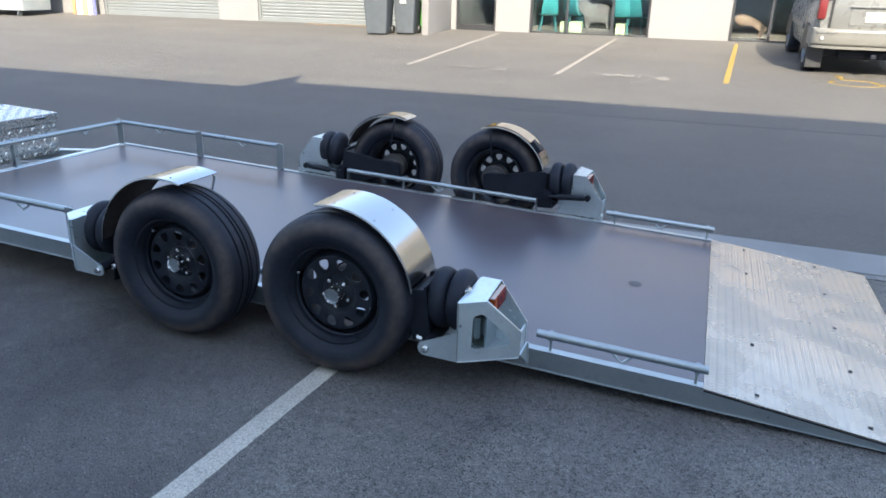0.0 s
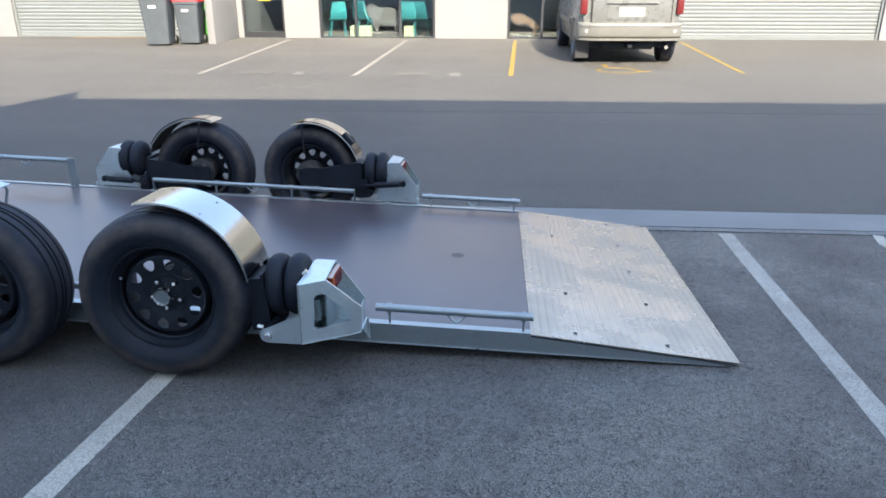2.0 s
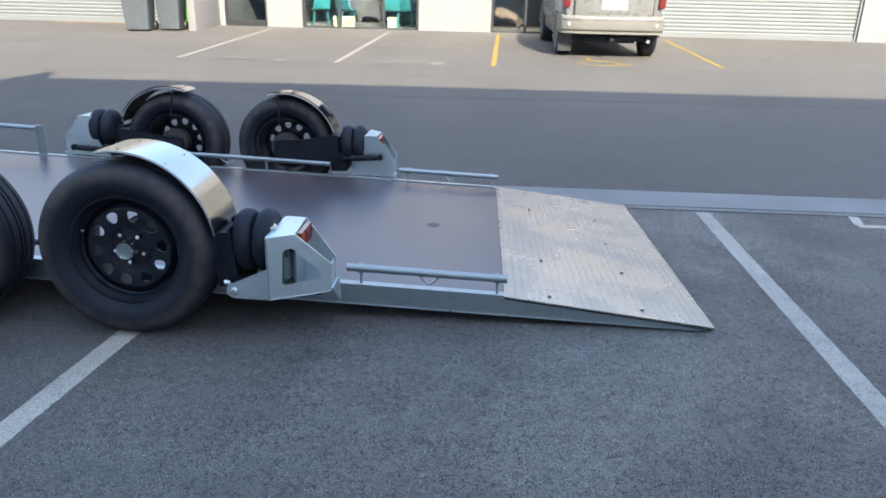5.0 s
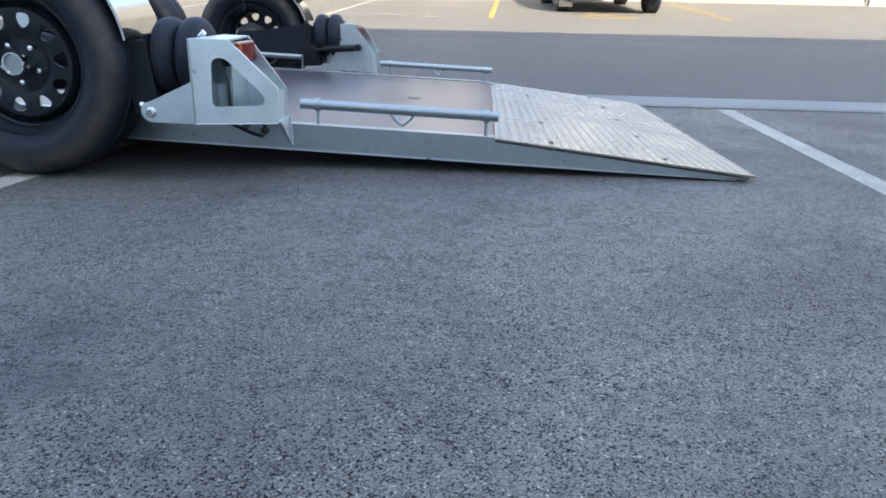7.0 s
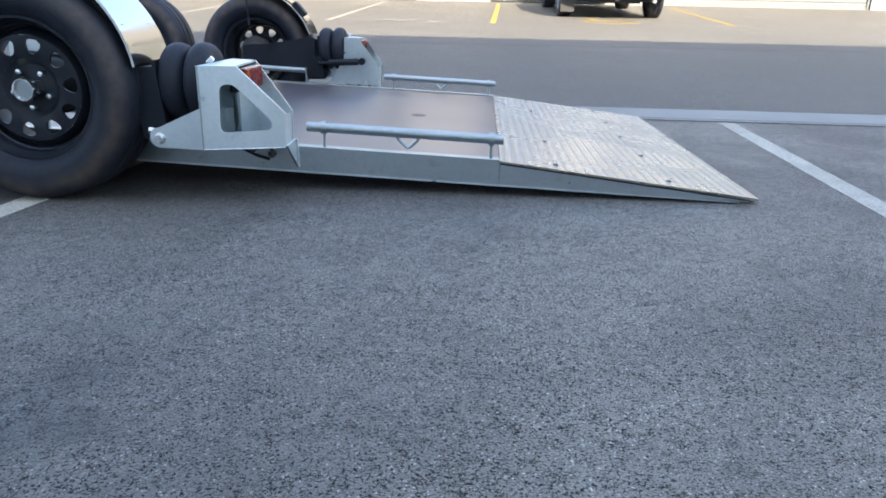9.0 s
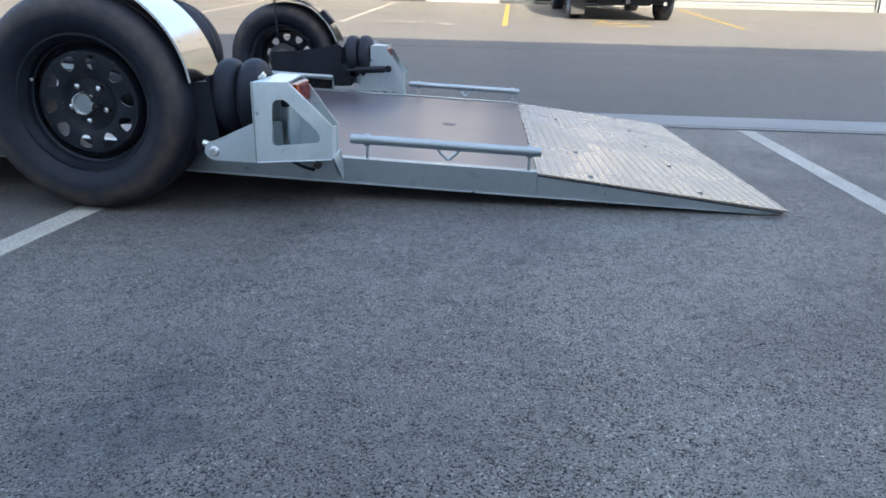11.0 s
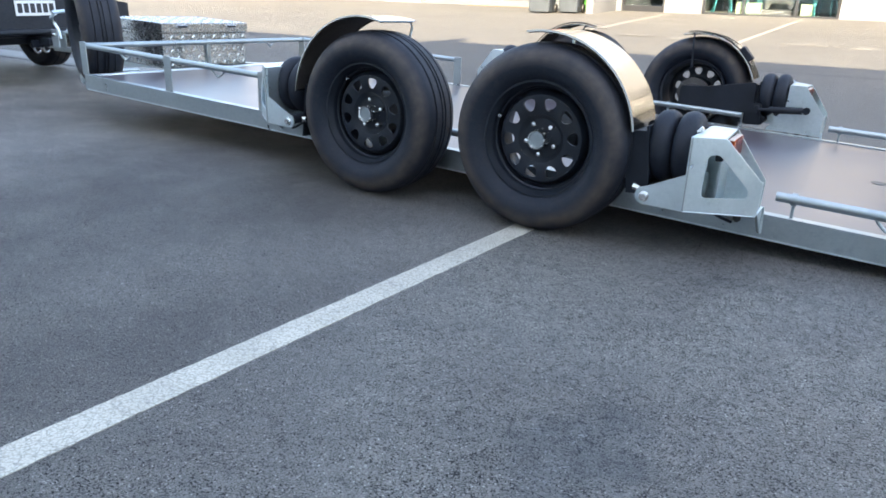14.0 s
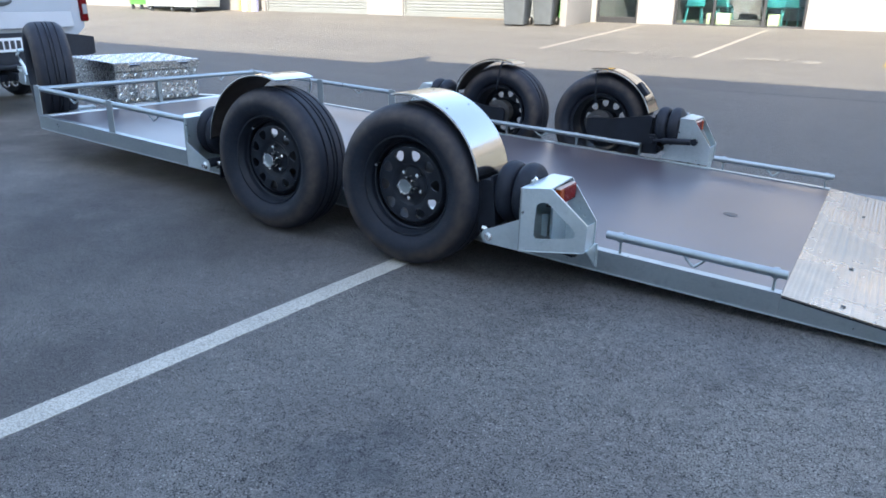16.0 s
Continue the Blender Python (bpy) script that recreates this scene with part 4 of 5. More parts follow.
    for x, z in ((0.615, 0.135), (0.675, 0.118)):
        bm = tube(tube(B(), [(x, 0.2, 0.165), (x, 0.2, z)], 0.007, 8), [(x, 0.2, z + 0.02), (x, 0.2, z + 0.006)], 0.014, 6)
        put("bolt", bm, TREAD_DARK, bracket)
    put("air_line", tube(B(), [(0.5, 0.2, 0.2), (0.54, 0.2, 0.158), (0.58, 0.21, 0.14), (0.62, 0.22, 0.118), (0.655, 0.235, 0.104)], 0.0055, 8), BLACK_SATIN, bracket)
    put("lug", plate(B(), round_corners([(0.335, 0.222), (0.34, 0.244), (0.57, 0.28), (0.57, 0.19), (0.40, 0.19)], 0.008, 3), 0.165, 0.173), GALV, bracket)
    put("pivot_bolt", revolve(B(), [(out_y - 0.014, 0.0), (out_y - 0.014, 0.0105), (out_y - 0.002, 0.012), (out_y - 0.001, 0.017), (out_y, 0.017), (out_y, 0.0)], (0.417, 0, 0.212), "y", 16), CHROME, bracket, "zinc pivot bolt")
    put("pivot_nut", tube(B(), [(0.362, 0.02, 0.226), (0.384, 0.02, 0.222)], 0.011, 6), CHROME, bracket)


def at_front(x, y, z):
    """Mirrors a near rear part to the front axle, at the same height over the pitched deck."""
    xf = 2 * XM - x
    return (xf, y, z + PITCH * (x - xf))


# centre, radius and end angles of each mudguard
GUARD = {(0, 0): (0.0, 0.36, 0.35, 8, 101), (1, 0): (0.06, 0.375, 0.35, 4, 108), (0, 1): (0.0, 0.324, 0.354, 18, 106), (1, 1): (0.02, 0.338, 0.354, 20, 110)}

for fx in (0, 1):
    for fy in (0, 1):
        S = side(fx, fy)
        # mudguard on its arm
        gx, gz, gr, a0, a1 = GUARD[fx, fy]
        bm = arc_sheet(B(), gx, gz, gr, a0, a1, 0.0 if not fy else 0.02, 0.25 if not fy else 0.225, 0.003)
        guard = part("mudguard", shape(bm, S), STEEL, trailer, "polished stainless steel mudguard")
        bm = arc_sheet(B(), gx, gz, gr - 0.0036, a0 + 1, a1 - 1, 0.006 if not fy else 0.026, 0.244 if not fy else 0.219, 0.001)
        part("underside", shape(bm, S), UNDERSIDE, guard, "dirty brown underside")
        for a in (a1 - 3,) if fx and not fy else (a1 - 12,):
            ca, sa = math.cos(radians(a)), math.sin(radians(a))
            pts = [(gx + (gr - q) * ca, y, gz + (gr - q) * sa) for q, y in ((0.009, 0.03), (0.009, 0.235), (0.03, 0.256), (0.2, 0.256))]
            part("mudguard_stay", shape(tube(B(), pts, 0.0055, 8), S), BLACK_SATIN if fy else GALV, trailer)
        for a in (a0 + 20, a0 + 52, a1 - 12):
            ca, sa = math.cos(radians(a)), math.sin(radians(a))
            for y in (0.035, 0.2):
                bm = revolve(B(), [(0.0, 0.0), (0.0, 0.003), (0.0022, 0.0022), (0.0022, 0.0)], (gx + gr * ca, y, gz + gr * sa), "z", 8)
                part("rivet", shape(bm, S), BLACK_SATIN, guard)
        if fy:
            # inner edge bar and junction box of the far guards
            pts = [(gx + (gr + 0.008) * math.cos(radians(a)), 0.232, gz + (gr + 0.008) * math.sin(radians(a))) for a in range(a0 + 10, a1 + 1, 8)]
            part("guard_edge_bar", shape(tube(B(), pts, 0.0035, 8), S), BLACK_SATIN, guard)
            if not fx:
                jm = pose(gx + (gr + 0.018) * math.cos(radians(42)), 0.205, gz + (gr + 0.018) * math.sin(radians(42)), 0, 48, 0)
                bm = box(B(), (-0.045, -0.03, -0.016), (0.045, 0.03, 0.016), 0.004)
                part("junction_box", shape(bm, lambda x, y, z: S(*(jm @ Vector((x, y, z))))), BLACK_SATIN, guard, "small black junction box")
        # swing arm
        bm = plate(B(), round_corners([(-0.06, 0.285), (-0.06, 0.385), (0.08, 0.392), (0.365, 0.425), (0.365, 0.235), (0.43, 0.235), (0.43, 0.185), (0.33, 0.185), (0.1, 0.27)], 0.02, 3), 0.22, 0.25)
        if fy:
            bm = shape(bm, lambda x, y, z: (x, y, z - 0.016 * min(1.0, max(0.0, (0.4 - x) / 0.3))))
        part("swing_arm", shape(bm, S), BLACK_SATIN, trailer, "black painted steel swing arm")
        bm = plate(B(), [(0.3765, 0.425), (0.384, 0.427), (0.41, 0.2), (0.402, 0.198)], 0.04, 0.2199)
        part("spring_seat", shape(bm, S), BLACK_SATIN, trailer)
        az = 0.05 if fx else 0.0
        bm = plate(B(), [(0.3, 0.405), (0.375, 0.408), (0.4, 0.198 + az), (0.33, 0.192 + az)], 0.05, 0.2199)
        part("arm_end_box", shape(bm, S), BLACK_SATIN, trailer)
        part("pivot_tube", shape(tube(B(), [(HUB[0] - 0.006 * fx, 0.1 if fy else -0.029, HUB[1] + 0.062 * fx), (HUB[0] - 0.006 * fx, 0.25, HUB[1] + 0.062 * fx)], 0.022, 16), S), BLACK_SATIN, trailer)
        # air spring
        bx, bz = (0.036, 0.055) if fx else (0.0, 0.0)
        bm = lobe(lobe(B(), 0.424 + bx, 0.352 + bz, 4, 0.122, 0.037), 0.497 + bx, 0.354 + bz, 0, 0.122, 0.037)
        spring = part("air_spring", shape(bm, S), BAG_RUBBER, trailer, "black rubber double bellows air spring")
        part("air_fitting", shape(tube(B(), [(0.53 + bx, 0.08, 0.42 + bz), (0.548 + bx, 0.08, 0.435 + bz)], 0.0085, 10), S), CHROME, spring)
        bracket_at = S if not fx else (at_front if not fy else lambda x, y, z: at_front(x, 2 * MID - y, z))
        suspension_bracket(bracket_at, not fx)
        damper(S)

# ---- tool box and spare wheel on the drawbar ----
TEAL = simple("teal_plastic", (0.01, 0.095, 0.11), 0.4, vary=0.1)
WHITE_CAR = simple("white_car_paint", (0.44, 0.46, 0.49), 0.18, vary=0.03, scale=3, grain=30, relief=0.0)
BEIGE_CAR = simple("champagne_car_paint", (0.17, 0.176, 0.172), 0.28, metal=0.3, vary=0.02, scale=1.5, grain=8, relief=0.0, rough_vary=0.02)
BEIGE_PLASTIC = simple("champagne_bumper_plastic", (0.125, 0.125, 0.115), 0.42, vary=0.06, scale=4)
BLACK_PLASTIC = simple("black_plastic", (0.022, 0.023, 0.025), 0.5, vary=0.2, scale=8, relief=0.2)
DARK_RED_LENS = simple("dark_red_lens", (0.11, 0.012, 0.014), 0.35, vary=0.2, scale=20)
BUMPER = simple("dark_bumper_plastic", (0.006, 0.009, 0.016), 0.62, vary=0.15, scale=6, relief=0.1)
BIN_GREY = simple("grey_bin_plastic", (0.055, 0.065, 0.075), 0.45, vary=0.12, scale=6, relief=0.15)
BIN_GREEN = simple("green_bin_plastic", (0.05, 0.19, 0.035), 0.45, vary=0.12, scale=6, relief=0.15)
LID_YELLOW = simple("yellow_lid_plastic", (0.8, 0.5, 0.02), 0.45, vary=0.1)
LID_RED = simple("red_lid_plastic", (0.55, 0.025, 0.03), 0.45, vary=0.1)
PALE_STEEL = simple("pale_grey_painted_steel", (0.22, 0.25, 0.26), 0.5, vary=0.1, scale=2, dirt=(0.3, 0.3, 0.28))
LABEL_WHITE = simple("white_label", (0.4, 0.4, 0.39), 0.5, vary=0.05)
INK = simple("black_ink", (0.03, 0.03, 0.035), 0.6, vary=0.1)
PLATE_WHITE = simple("number_plate_white", (0.72, 0.73, 0.73), 0.35, vary=0.03)
TIMBER = simple("bare_timber", (0.32, 0.17, 0.08), 0.7, vary=0.2, scale=8)
PALE_BOARD = simple("pale_board", (0.7, 0.66, 0.56), 0.7, vary=0.1, scale=3)
YELLOW_BOARD = simple("yellow_board", (0.62, 0.43, 0.14), 0.6, vary=0.1)
BLUE_BOARD = simple("blue_board", (0.12, 0.13, 0.32), 0.5, vary=0.1)
FIGURE_GREY = simple("grey_figure_paint", (0.028, 0.028, 0.031), 0.7, vary=0.1, scale=9)
FIGURE_BROWN = simple("brown_figure_paint", (0.06, 0.036, 0.023), 0.6, vary=0.1, scale=9)
SHOP_FLOOR = simple("shop_floor", (0.25, 0.24, 0.22), 0.4, vary=0.1, scale=2)
SHOP_WALL = simple("shop_inner_wall", (0.07, 0.08, 0.09), 0.7, vary=0.1, scale=1)
LIME_BOX = simple("pale_green_carton", (0.15, 0.19, 0.12), 0.7, vary=0.08)

BOX_TREAD = simple("bright_aluminium_tread_plate", (0.56, 0.55, 0.525), 0.26, metal=0.95, vary=0.07, scale=5, grain=70, relief=0.03, rough_vary=0.05)
box_at = pose(-3.53, 1.316, 0.255, -1.6, 2.18, 0)
tool_box = thing("tool_box", box_at, "aluminium tread plate tool box on the trailer drawbar", "tool box")
W2, D2, H2 = 0.371, 0.26, 0.235
part("body", box(B(), (-D2, -W2, 0.0), (D2, W2, H2), 0.006), BOX_TREAD, tool_box)
lid = part("lid", box(B(), (-D2 - 0.012, -W2 - 0.012, H2 + 0.001), (D2 + 0.012, W2 + 0.012, H2 + 0.07), 0.005), BOX_TREAD, tool_box)
nx, ny = 11, 16
lozenge_part("lid_pattern", lozenges(nx, ny, -D2 - 0.002, -W2 - 0.005, 0.0465, 0.022, 0.0095, 0.0045), lambda x, y, z: (x, y, z + H2 + 0.07), BOX_TREAD, lid)
lozenge_part("back_pattern", lozenges(5, 16, 0.002, -W2 + 0.003, 0.046, 0.021, 0.009, 0.0028), lambda x, y, z: (z + D2, y, x), BOX_TREAD, tool_box)
lozenge_part("side_pattern", lozenges(10, 5, -D2 + 0.015, 0.002, 0.046, 0.021, 0.009, 0.0028), lambda x, y, z: (x, -W2 - z, y), BOX_TREAD, tool_box)
for y in (-0.22, 0.22):
    latch = part("latch", box(B(), (D2 + 0.0125, y - 0.05, H2 + 0.034), (D2 + 0.019, y + 0.05, H2 + 0.056), 0.003), CHROME, tool_box, "chrome paddle latch")
    part("paddle", box(B(), (D2 + 0.0201, y - 0.04, H2 + 0.039), (D2 + 0.0225, y + 0.04, H2 + 0.05), 0.001), BLACK_SATIN, latch)

spare = thing("spare_wheel", pose(-3.5, 0.606, 0.518, 0, 0, -23), "spare wheel with ribbed black tyre standing beside the tool box", "spare wheel")
part("tyre", revolve(B(), [(y - 0.09, r) for y, r in TYRE], (0, 0, 0), "y", 64), RUBBER, spare, angle=28)
bm = revolve(B(), [(-0.08, 0.2035), (-0.092, 0.209), (-0.098, 0.2), (-0.08, 0.194), (-0.04, 0.18), (0.0, 0.17), (0.09, 0.186), (0.1, 0.2), (0.09, 0.2035)], (0, 0, 0), "y", 56)
disc_with_holes(bm, 10, 0.088, 0.106, 0.143, 0.155, lambda r: disc_y(r) - 0.11)
revolve(bm, [(disc_y(r) - 0.11, r) for r in (0.155, 0.163, 0.17)] + [(-0.02, 0.1742)], (0, 0, 0), "y", 60)
revolve(bm, [(disc_y(0.088) - 0.11, 0.088), (-0.054, 0.078), (-0.048, 0.07), (-0.048, 0.033)], (0, 0, 0), "y", 40)
part("rim", bm, BLACK, spare)
bm = plate(B(), [(-0.05, -0.28), (0.05, -0.28), (0.04, 0.03), (-0.04, 0.03)], 0.02, 0.03)
part("carrier_post", bm, GALV, spare, "galvanised carrier post")
part("carrier_bar", box(B(), (-0.04, -0.12, -0.345), (0.04, 0.25, -0.26), 0.006), GALV, spare)


# ---- vehicles ----
def loft(bm, sections):
    """Skins closed loops of equal length, one after another, and closes the ends."""
    rings = [[bm.verts.new(p) for p in loop] for loop in sections]
    n = len(rings[0])
    for a, b in zip(rings, rings[1:]):
        for j in range(n):
            bm.faces.new((a[j], a[(j + 1) % n], b[(j + 1) % n], b[j]))
    bm.faces.new(rings[0]), bm.faces.new(rings[-1])
    return bm


def body_loop(y, half, z0, z1, waist, tuck=0.04, top=0.0):
    """A cross-section of a car body at y: half width, sill, top, and the height where it is widest."""
    pts = [(half - 0.1, z0), (half - tuck, z0 + 0.06), (half, waist), (half - 0.01, z1 - 0.12), (half - 0.05 - top, z1 - 0.02), (half - 0.14 - top, z1)]
    return [(x, y, z) for x, z in pts] + [(-x, y, z) for x, z in reversed(pts)]


def car_wheel(parent, m, r=0.35, w=0.22):
    wh = new("wheel")
    wh.parent = parent
    wh.matrix_basis = m
    prof = [(0.02, r * 0.62), (0.004, r * 0.66), (0.0, r * 0.76), (0.008, r * 0.9), (0.03, r * 0.975), (0.05, r), (0.08, r), (0.083, r - 0.008), (0.09, r - 0.008), (0.093, r)]
    prof = prof + [(w - y, q) for y, q in reversed(prof)]
    part("tyre", revolve(B(), prof, (0, 0, 0), "x", 48), RUBBER, wh, angle=28)
    bm = revolve(B(), [(0.018, r * 0.62), (0.008, r * 0.63), (0.02, r * 0.58), (0.05, r * 0.54), (0.05, r * 0.2), (0.03, r * 0.12), (0.03, 0.0)], (0, 0, 0), "x", 40)
    part("rim", bm, ALLOY, wh, "dull grey alloy rim")
    part("hub", revolve(B(), [(0.06, 0.0), (0.06, r * 0.5), (w - 0.02, r * 0.58), (w - 0.02, 0.0)], (0, 0, 0), "x", 24), BLACK_PLASTIC, wh)


ALLOY = simple("dull_grey_alloy", (0.11, 0.115, 0.12), 0.4, metal=0.4, vary=0.1)
PALE_PLATE = simple("sunlit_plate_white", (0.33, 0.33, 0.325), 0.5, vary=0.03)
# pale ink: the sun's glare on the plate is put into its colour
PALE_INK = simple("washed_out_grey_ink", (0.19, 0.19, 0.19), 0.6, vary=0.1)


def number_plate(parent, m, name="number_plate", ink=INK, face=PLATE_WHITE):
    """A white plate; its characters are plain bars."""
    pl = part(name, box(B(), (-0.18, -0.006, -0.0625), (0.18, 0.0, 0.0625), 0.004), face, parent, "white number plate with dark bars", m=m)
    for k in range(6):
        x = -0.14 + k * 0.056
        part("plate_bar", box(B(), (x - 0.02, -0.0085, -0.038), (x + 0.02, -0.0061, 0.038)), ink, pl)


# white ute that tows the trailer; its rear faces +x
ute = thing("pickup_truck", pose(-5.25, 1.14, -0.04, 0, 0, 90), "white pickup truck with black step bumper coupled to the trailer", "pickup truck")
# built with its rear at y = 0, facing -y, and its length along +y
bm = loft(B(), [body_loop(0.03, 0.9, 0.68, 1.33, 0.95, 0.02), body_loop(0.3, 0.915, 0.62, 1.34, 0.95, 0.03), body_loop(1.7, 0.92, 0.55, 1.34, 0.95, 0.04), body_loop(1.72, 0.92, 0.5, 1.3, 0.95, 0.04),
                body_loop(3.9, 0.92, 0.5, 1.18, 0.9, 0.04), body_loop(5.0, 0.88, 0.52, 1.08, 0.85, 0.05), body_loop(5.3, 0.7, 0.55, 0.95, 0.8, 0.05)])
part("body", bm, WHITE_CAR, ute)
bm = loft(B(), [body_loop(1.75, 0.84, 1.28, 1.74, 1.36, 0.0, 0.06), body_loop(2.1, 0.85, 1.28, 1.8, 1.36, 0.0, 0.08), body_loop(3.3, 0.85, 1.2, 1.8, 1.3, 0.0, 0.08), body_loop(4.1, 0.85, 1.12, 1.2, 1.15, 0.0, 0.0)])
part("cab", bm, BLACK_PLASTIC, ute, "cab with dark windows")
bm = box(B(), (-0.755, -0.012, 0.75), (0.755, 0.03, 1.3), 0.02)
tail = part("tailgate", bm, WHITE_CAR, ute, "white tailgate")
bm = shape(revolve(B(), [(-0.012, 0.0), (-0.012, 0.033), (-0.008, 0.038), (0.0, 0.038), (0.0, 0.0)], (0, 0, 0), "y", 28), lambda x, y, z: (x * 2.6 + 0.1, y - 0.0125, z * (1.25 - 6 * abs(x)) + 0.995))
badge = part("badge", bm, ALLOY, tail, "plain grey metal badge")
part("badge_centre", shape(revolve(B(), [(-0.0275, 0.0), (-0.0275, 0.022), (-0.0246, 0.024), (-0.0246, 0.0)], (0, 0, 0), "y", 24), lambda x, y, z: (x * 3.2 + 0.1, y, z * 0.62 + 0.997)), PALE_STEEL, badge, "pale oval centre")
part("tailgate_fold", shape(box(B(), (-0.75, -0.024, 0.752), (0.75, -0.0121, 0.9), 0.006), lambda x, y, z: (x, y + (0.01 if z > 0.85 else 0.0), z)), WHITE_CAR, tail)
part("tailgate_handle", box(B(), (-0.12, -0.02, 1.16), (0.12, -0.0121, 1.24), 0.008), BLACK_PLASTIC, tail)
for s in (-1, 1):
    lamp = part("tail_light", box(B(), (s * 0.885 - 0.035, -0.01, 0.8), (s * 0.885 + 0.035, 0.16, 1.3), 0.015), RED_LENS, ute, "red tail light")
    part("clear_section", box(B(), (s * 0.885 - 0.022, -0.014, 0.87), (s * 0.885 + 0.022, -0.0101, 0.96), 0.004), CLEAR_LENS, lamp)
    part("clear_section", box(B(), (s * 0.885 - 0.022, -0.014, 1.0), (s * 0.885 + 0.022, -0.0101, 1.08), 0.004), CLEAR_LENS, lamp)
outline = round_corners([(-0.92, 0.13), (-0.9, -0.1), (-0.35, -0.18), (0.35, -0.18), (0.9, -0.1), (0.92, 0.13)], [0.02, 0.06, 0.05, 0.05, 0.06, 0.02])
def bumper_bend(x, y, z):
    k = max(0.0, abs(x) - 0.62) / 0.3
    return (x, y, 0.53 + (z - 0.53) * (1 - 0.42 * k) if z > 0.6 else z - 0.03 + 0.05 * k * k)


part("rear_bumper", shape(plate(B(), outline, 0.5, 0.73, "z"), bumper_bend), BUMPER, ute, "dark step bumper with rounded ends")
# dark block added in place of the shade under the body
part("underbody_fill", box(B(), (-0.8, -0.06, 0.39), (0.8, 0.1, 0.469), 0.03), BUMPER, ute)
part("bumper_step", box(B(), (-0.36, -0.2, 0.42), (0.36, 0.02, 0.469), 0.02), BUMPER, ute)
number_plate(ute, pose(-0.035, -0.186, 0.63) @ Matrix.Diagonal((0.93, 1, 0.95, 1)))
part("tow_bar", box(box(B(), (-0.5, 0.03, 0.33), (0.5, 0.1, 0.42), 0.01), (-0.035, -0.3, 0.335), (0.035, 0.05, 0.395), 0.006), BLACK_SATIN, ute)
part("chain_bracket", box(B(), (-0.1, -0.16, 0.315), (0.07, -0.14, 0.375), 0.006), BLACK_SATIN, ute)
for x in (-0.055, 0.02):
    pts = [(x - 0.022, -0.15, 0.345)] + [(x - 0.026 * math.cos(a), -0.15, 0.305 - 0.03 * math.sin(a)) for a in (0, 0.5, 1.0, 1.57, 2.1, 2.6, 3.14)] + [(x + 0.022, -0.15, 0.345)]
    part("shackle", tube(B(), pts, 0.0095, 8), CHROME, ute, "galvanised chain shackle")
for x, m in ((-0.92, pose(-0.92, 1.25, 0.385)), (0.92, pose(0.92, 1.25, 0.385, 0, 0, 180)), (-0.92, pose(-0.92, 4.4, 0.385)), (0.92, pose(0.92, 4.4, 0.385, 0, 0, 180))):
    car_wheel(ute, m, 0.385, 0.25)
for x in (-0.8, 0.8):
    part("mud_flap", box(B(), (x - 0.11, 0.72, 0.2), (x + 0.11, 0.735, 0.6), 0.004), BLACK_PLASTIC, ute)
part("chassis", box(box(B(), (-0.5, 0.1, 0.4), (-0.42, 4.8, 0.55)), (0.42, 0.1, 0.4), (0.5, 4.8, 0.55)), BLACK_SATIN, ute)
part("axle", tube(B(), [(-0.75, 1.25, 0.385), (0.75, 1.25, 0.385)], 0.05, 12), BLACK_SATIN, ute)
bm = box(box(B(), (-4.73, 1.0, 0.33), (-4.64, 1.008, 0.47), 0.003), (-4.73, 1.06, 0.33), (-4.64, 1.068, 0.46), 0.003)
lever = part("hand_brake", bm, GALV, trailer, "galvanised hand brake bracket and lever")
part("lever", tube(B(), [(-4.66, 1.034, 0.4), (-4.68, 1.034, 0.47), (-4.72, 1.03, 0.52), (-4.7, 1.0, 0.56), (-4.68, 1.02, 0.6)], 0.012, 10), GALV, lever)
part("grip", tube(B(), [(-4.68, 1.0, 0.6), (-4.68, 1.1, 0.612)], 0.014, 10), GALV, lever)
part("brake_rod", tube(B(), [(-4.64, 1.075, 0.46), (-4.5, 1.16, 0.4), (-4.3, 1.2, 0.3)], 0.016, 10), GALV, lever)
part("pivot_pin", tube(B(), [(-4.69, 0.985, 0.43), (-4.69, 1.085, 0.43)], 0.014, 10), CHROME, lever)

# champagne SUV parked at the shop
suv = thing("parked_suv", pose(3.55, 10.6, 0.19, 1.9, 0, 1.5), "champagne coloured SUV parked nose-in at the shop", "car")
bm = loft(B(), [body_loop(0.12, 0.82, 0.62, 1.13, 0.8, 0.03), body_loop(0.3, 0.88, 0.42, 1.13, 0.75, 0.04), body_loop(1.2, 0.905, 0.3, 1.1, 0.72, 0.05), body_loop(3.2, 0.905, 0.3, 1.04, 0.72, 0.05), body_loop(4.0, 0.85, 0.4, 0.98, 0.72, 0.05), body_loop(4.25, 0.7, 0.45, 0.85, 0.7, 0.05)])
part("body", bm, BEIGE_CAR, suv)
bm = loft(B(), [body_loop(0.17, 0.80, 1.0, 1.2, 1.05, 0.0, 0.02), body_loop(0.3, 0.8, 1.0, 1.68, 1.08, 0.0, 0.1), body_loop(0.6, 0.8, 1.0, 1.72, 1.08, 0.0, 0.1), body_loop(2.4, 0.8, 1.0, 1.72, 1.08, 0.0, 0.1), body_loop(3.1, 0.8, 1.0, 1.1, 1.05, 0.0, 0.05)])
part("cabin", bm, BLACK_PLASTIC, suv, "cabin with dark glass")
part("roof", loft(B(), [body_loop(0.28, 0.72, 1.66, 1.74, 1.69, 0.0), body_loop(2.4, 0.72, 1.66, 1.75, 1.69, 0.0)]), BEIGE_CAR, suv)
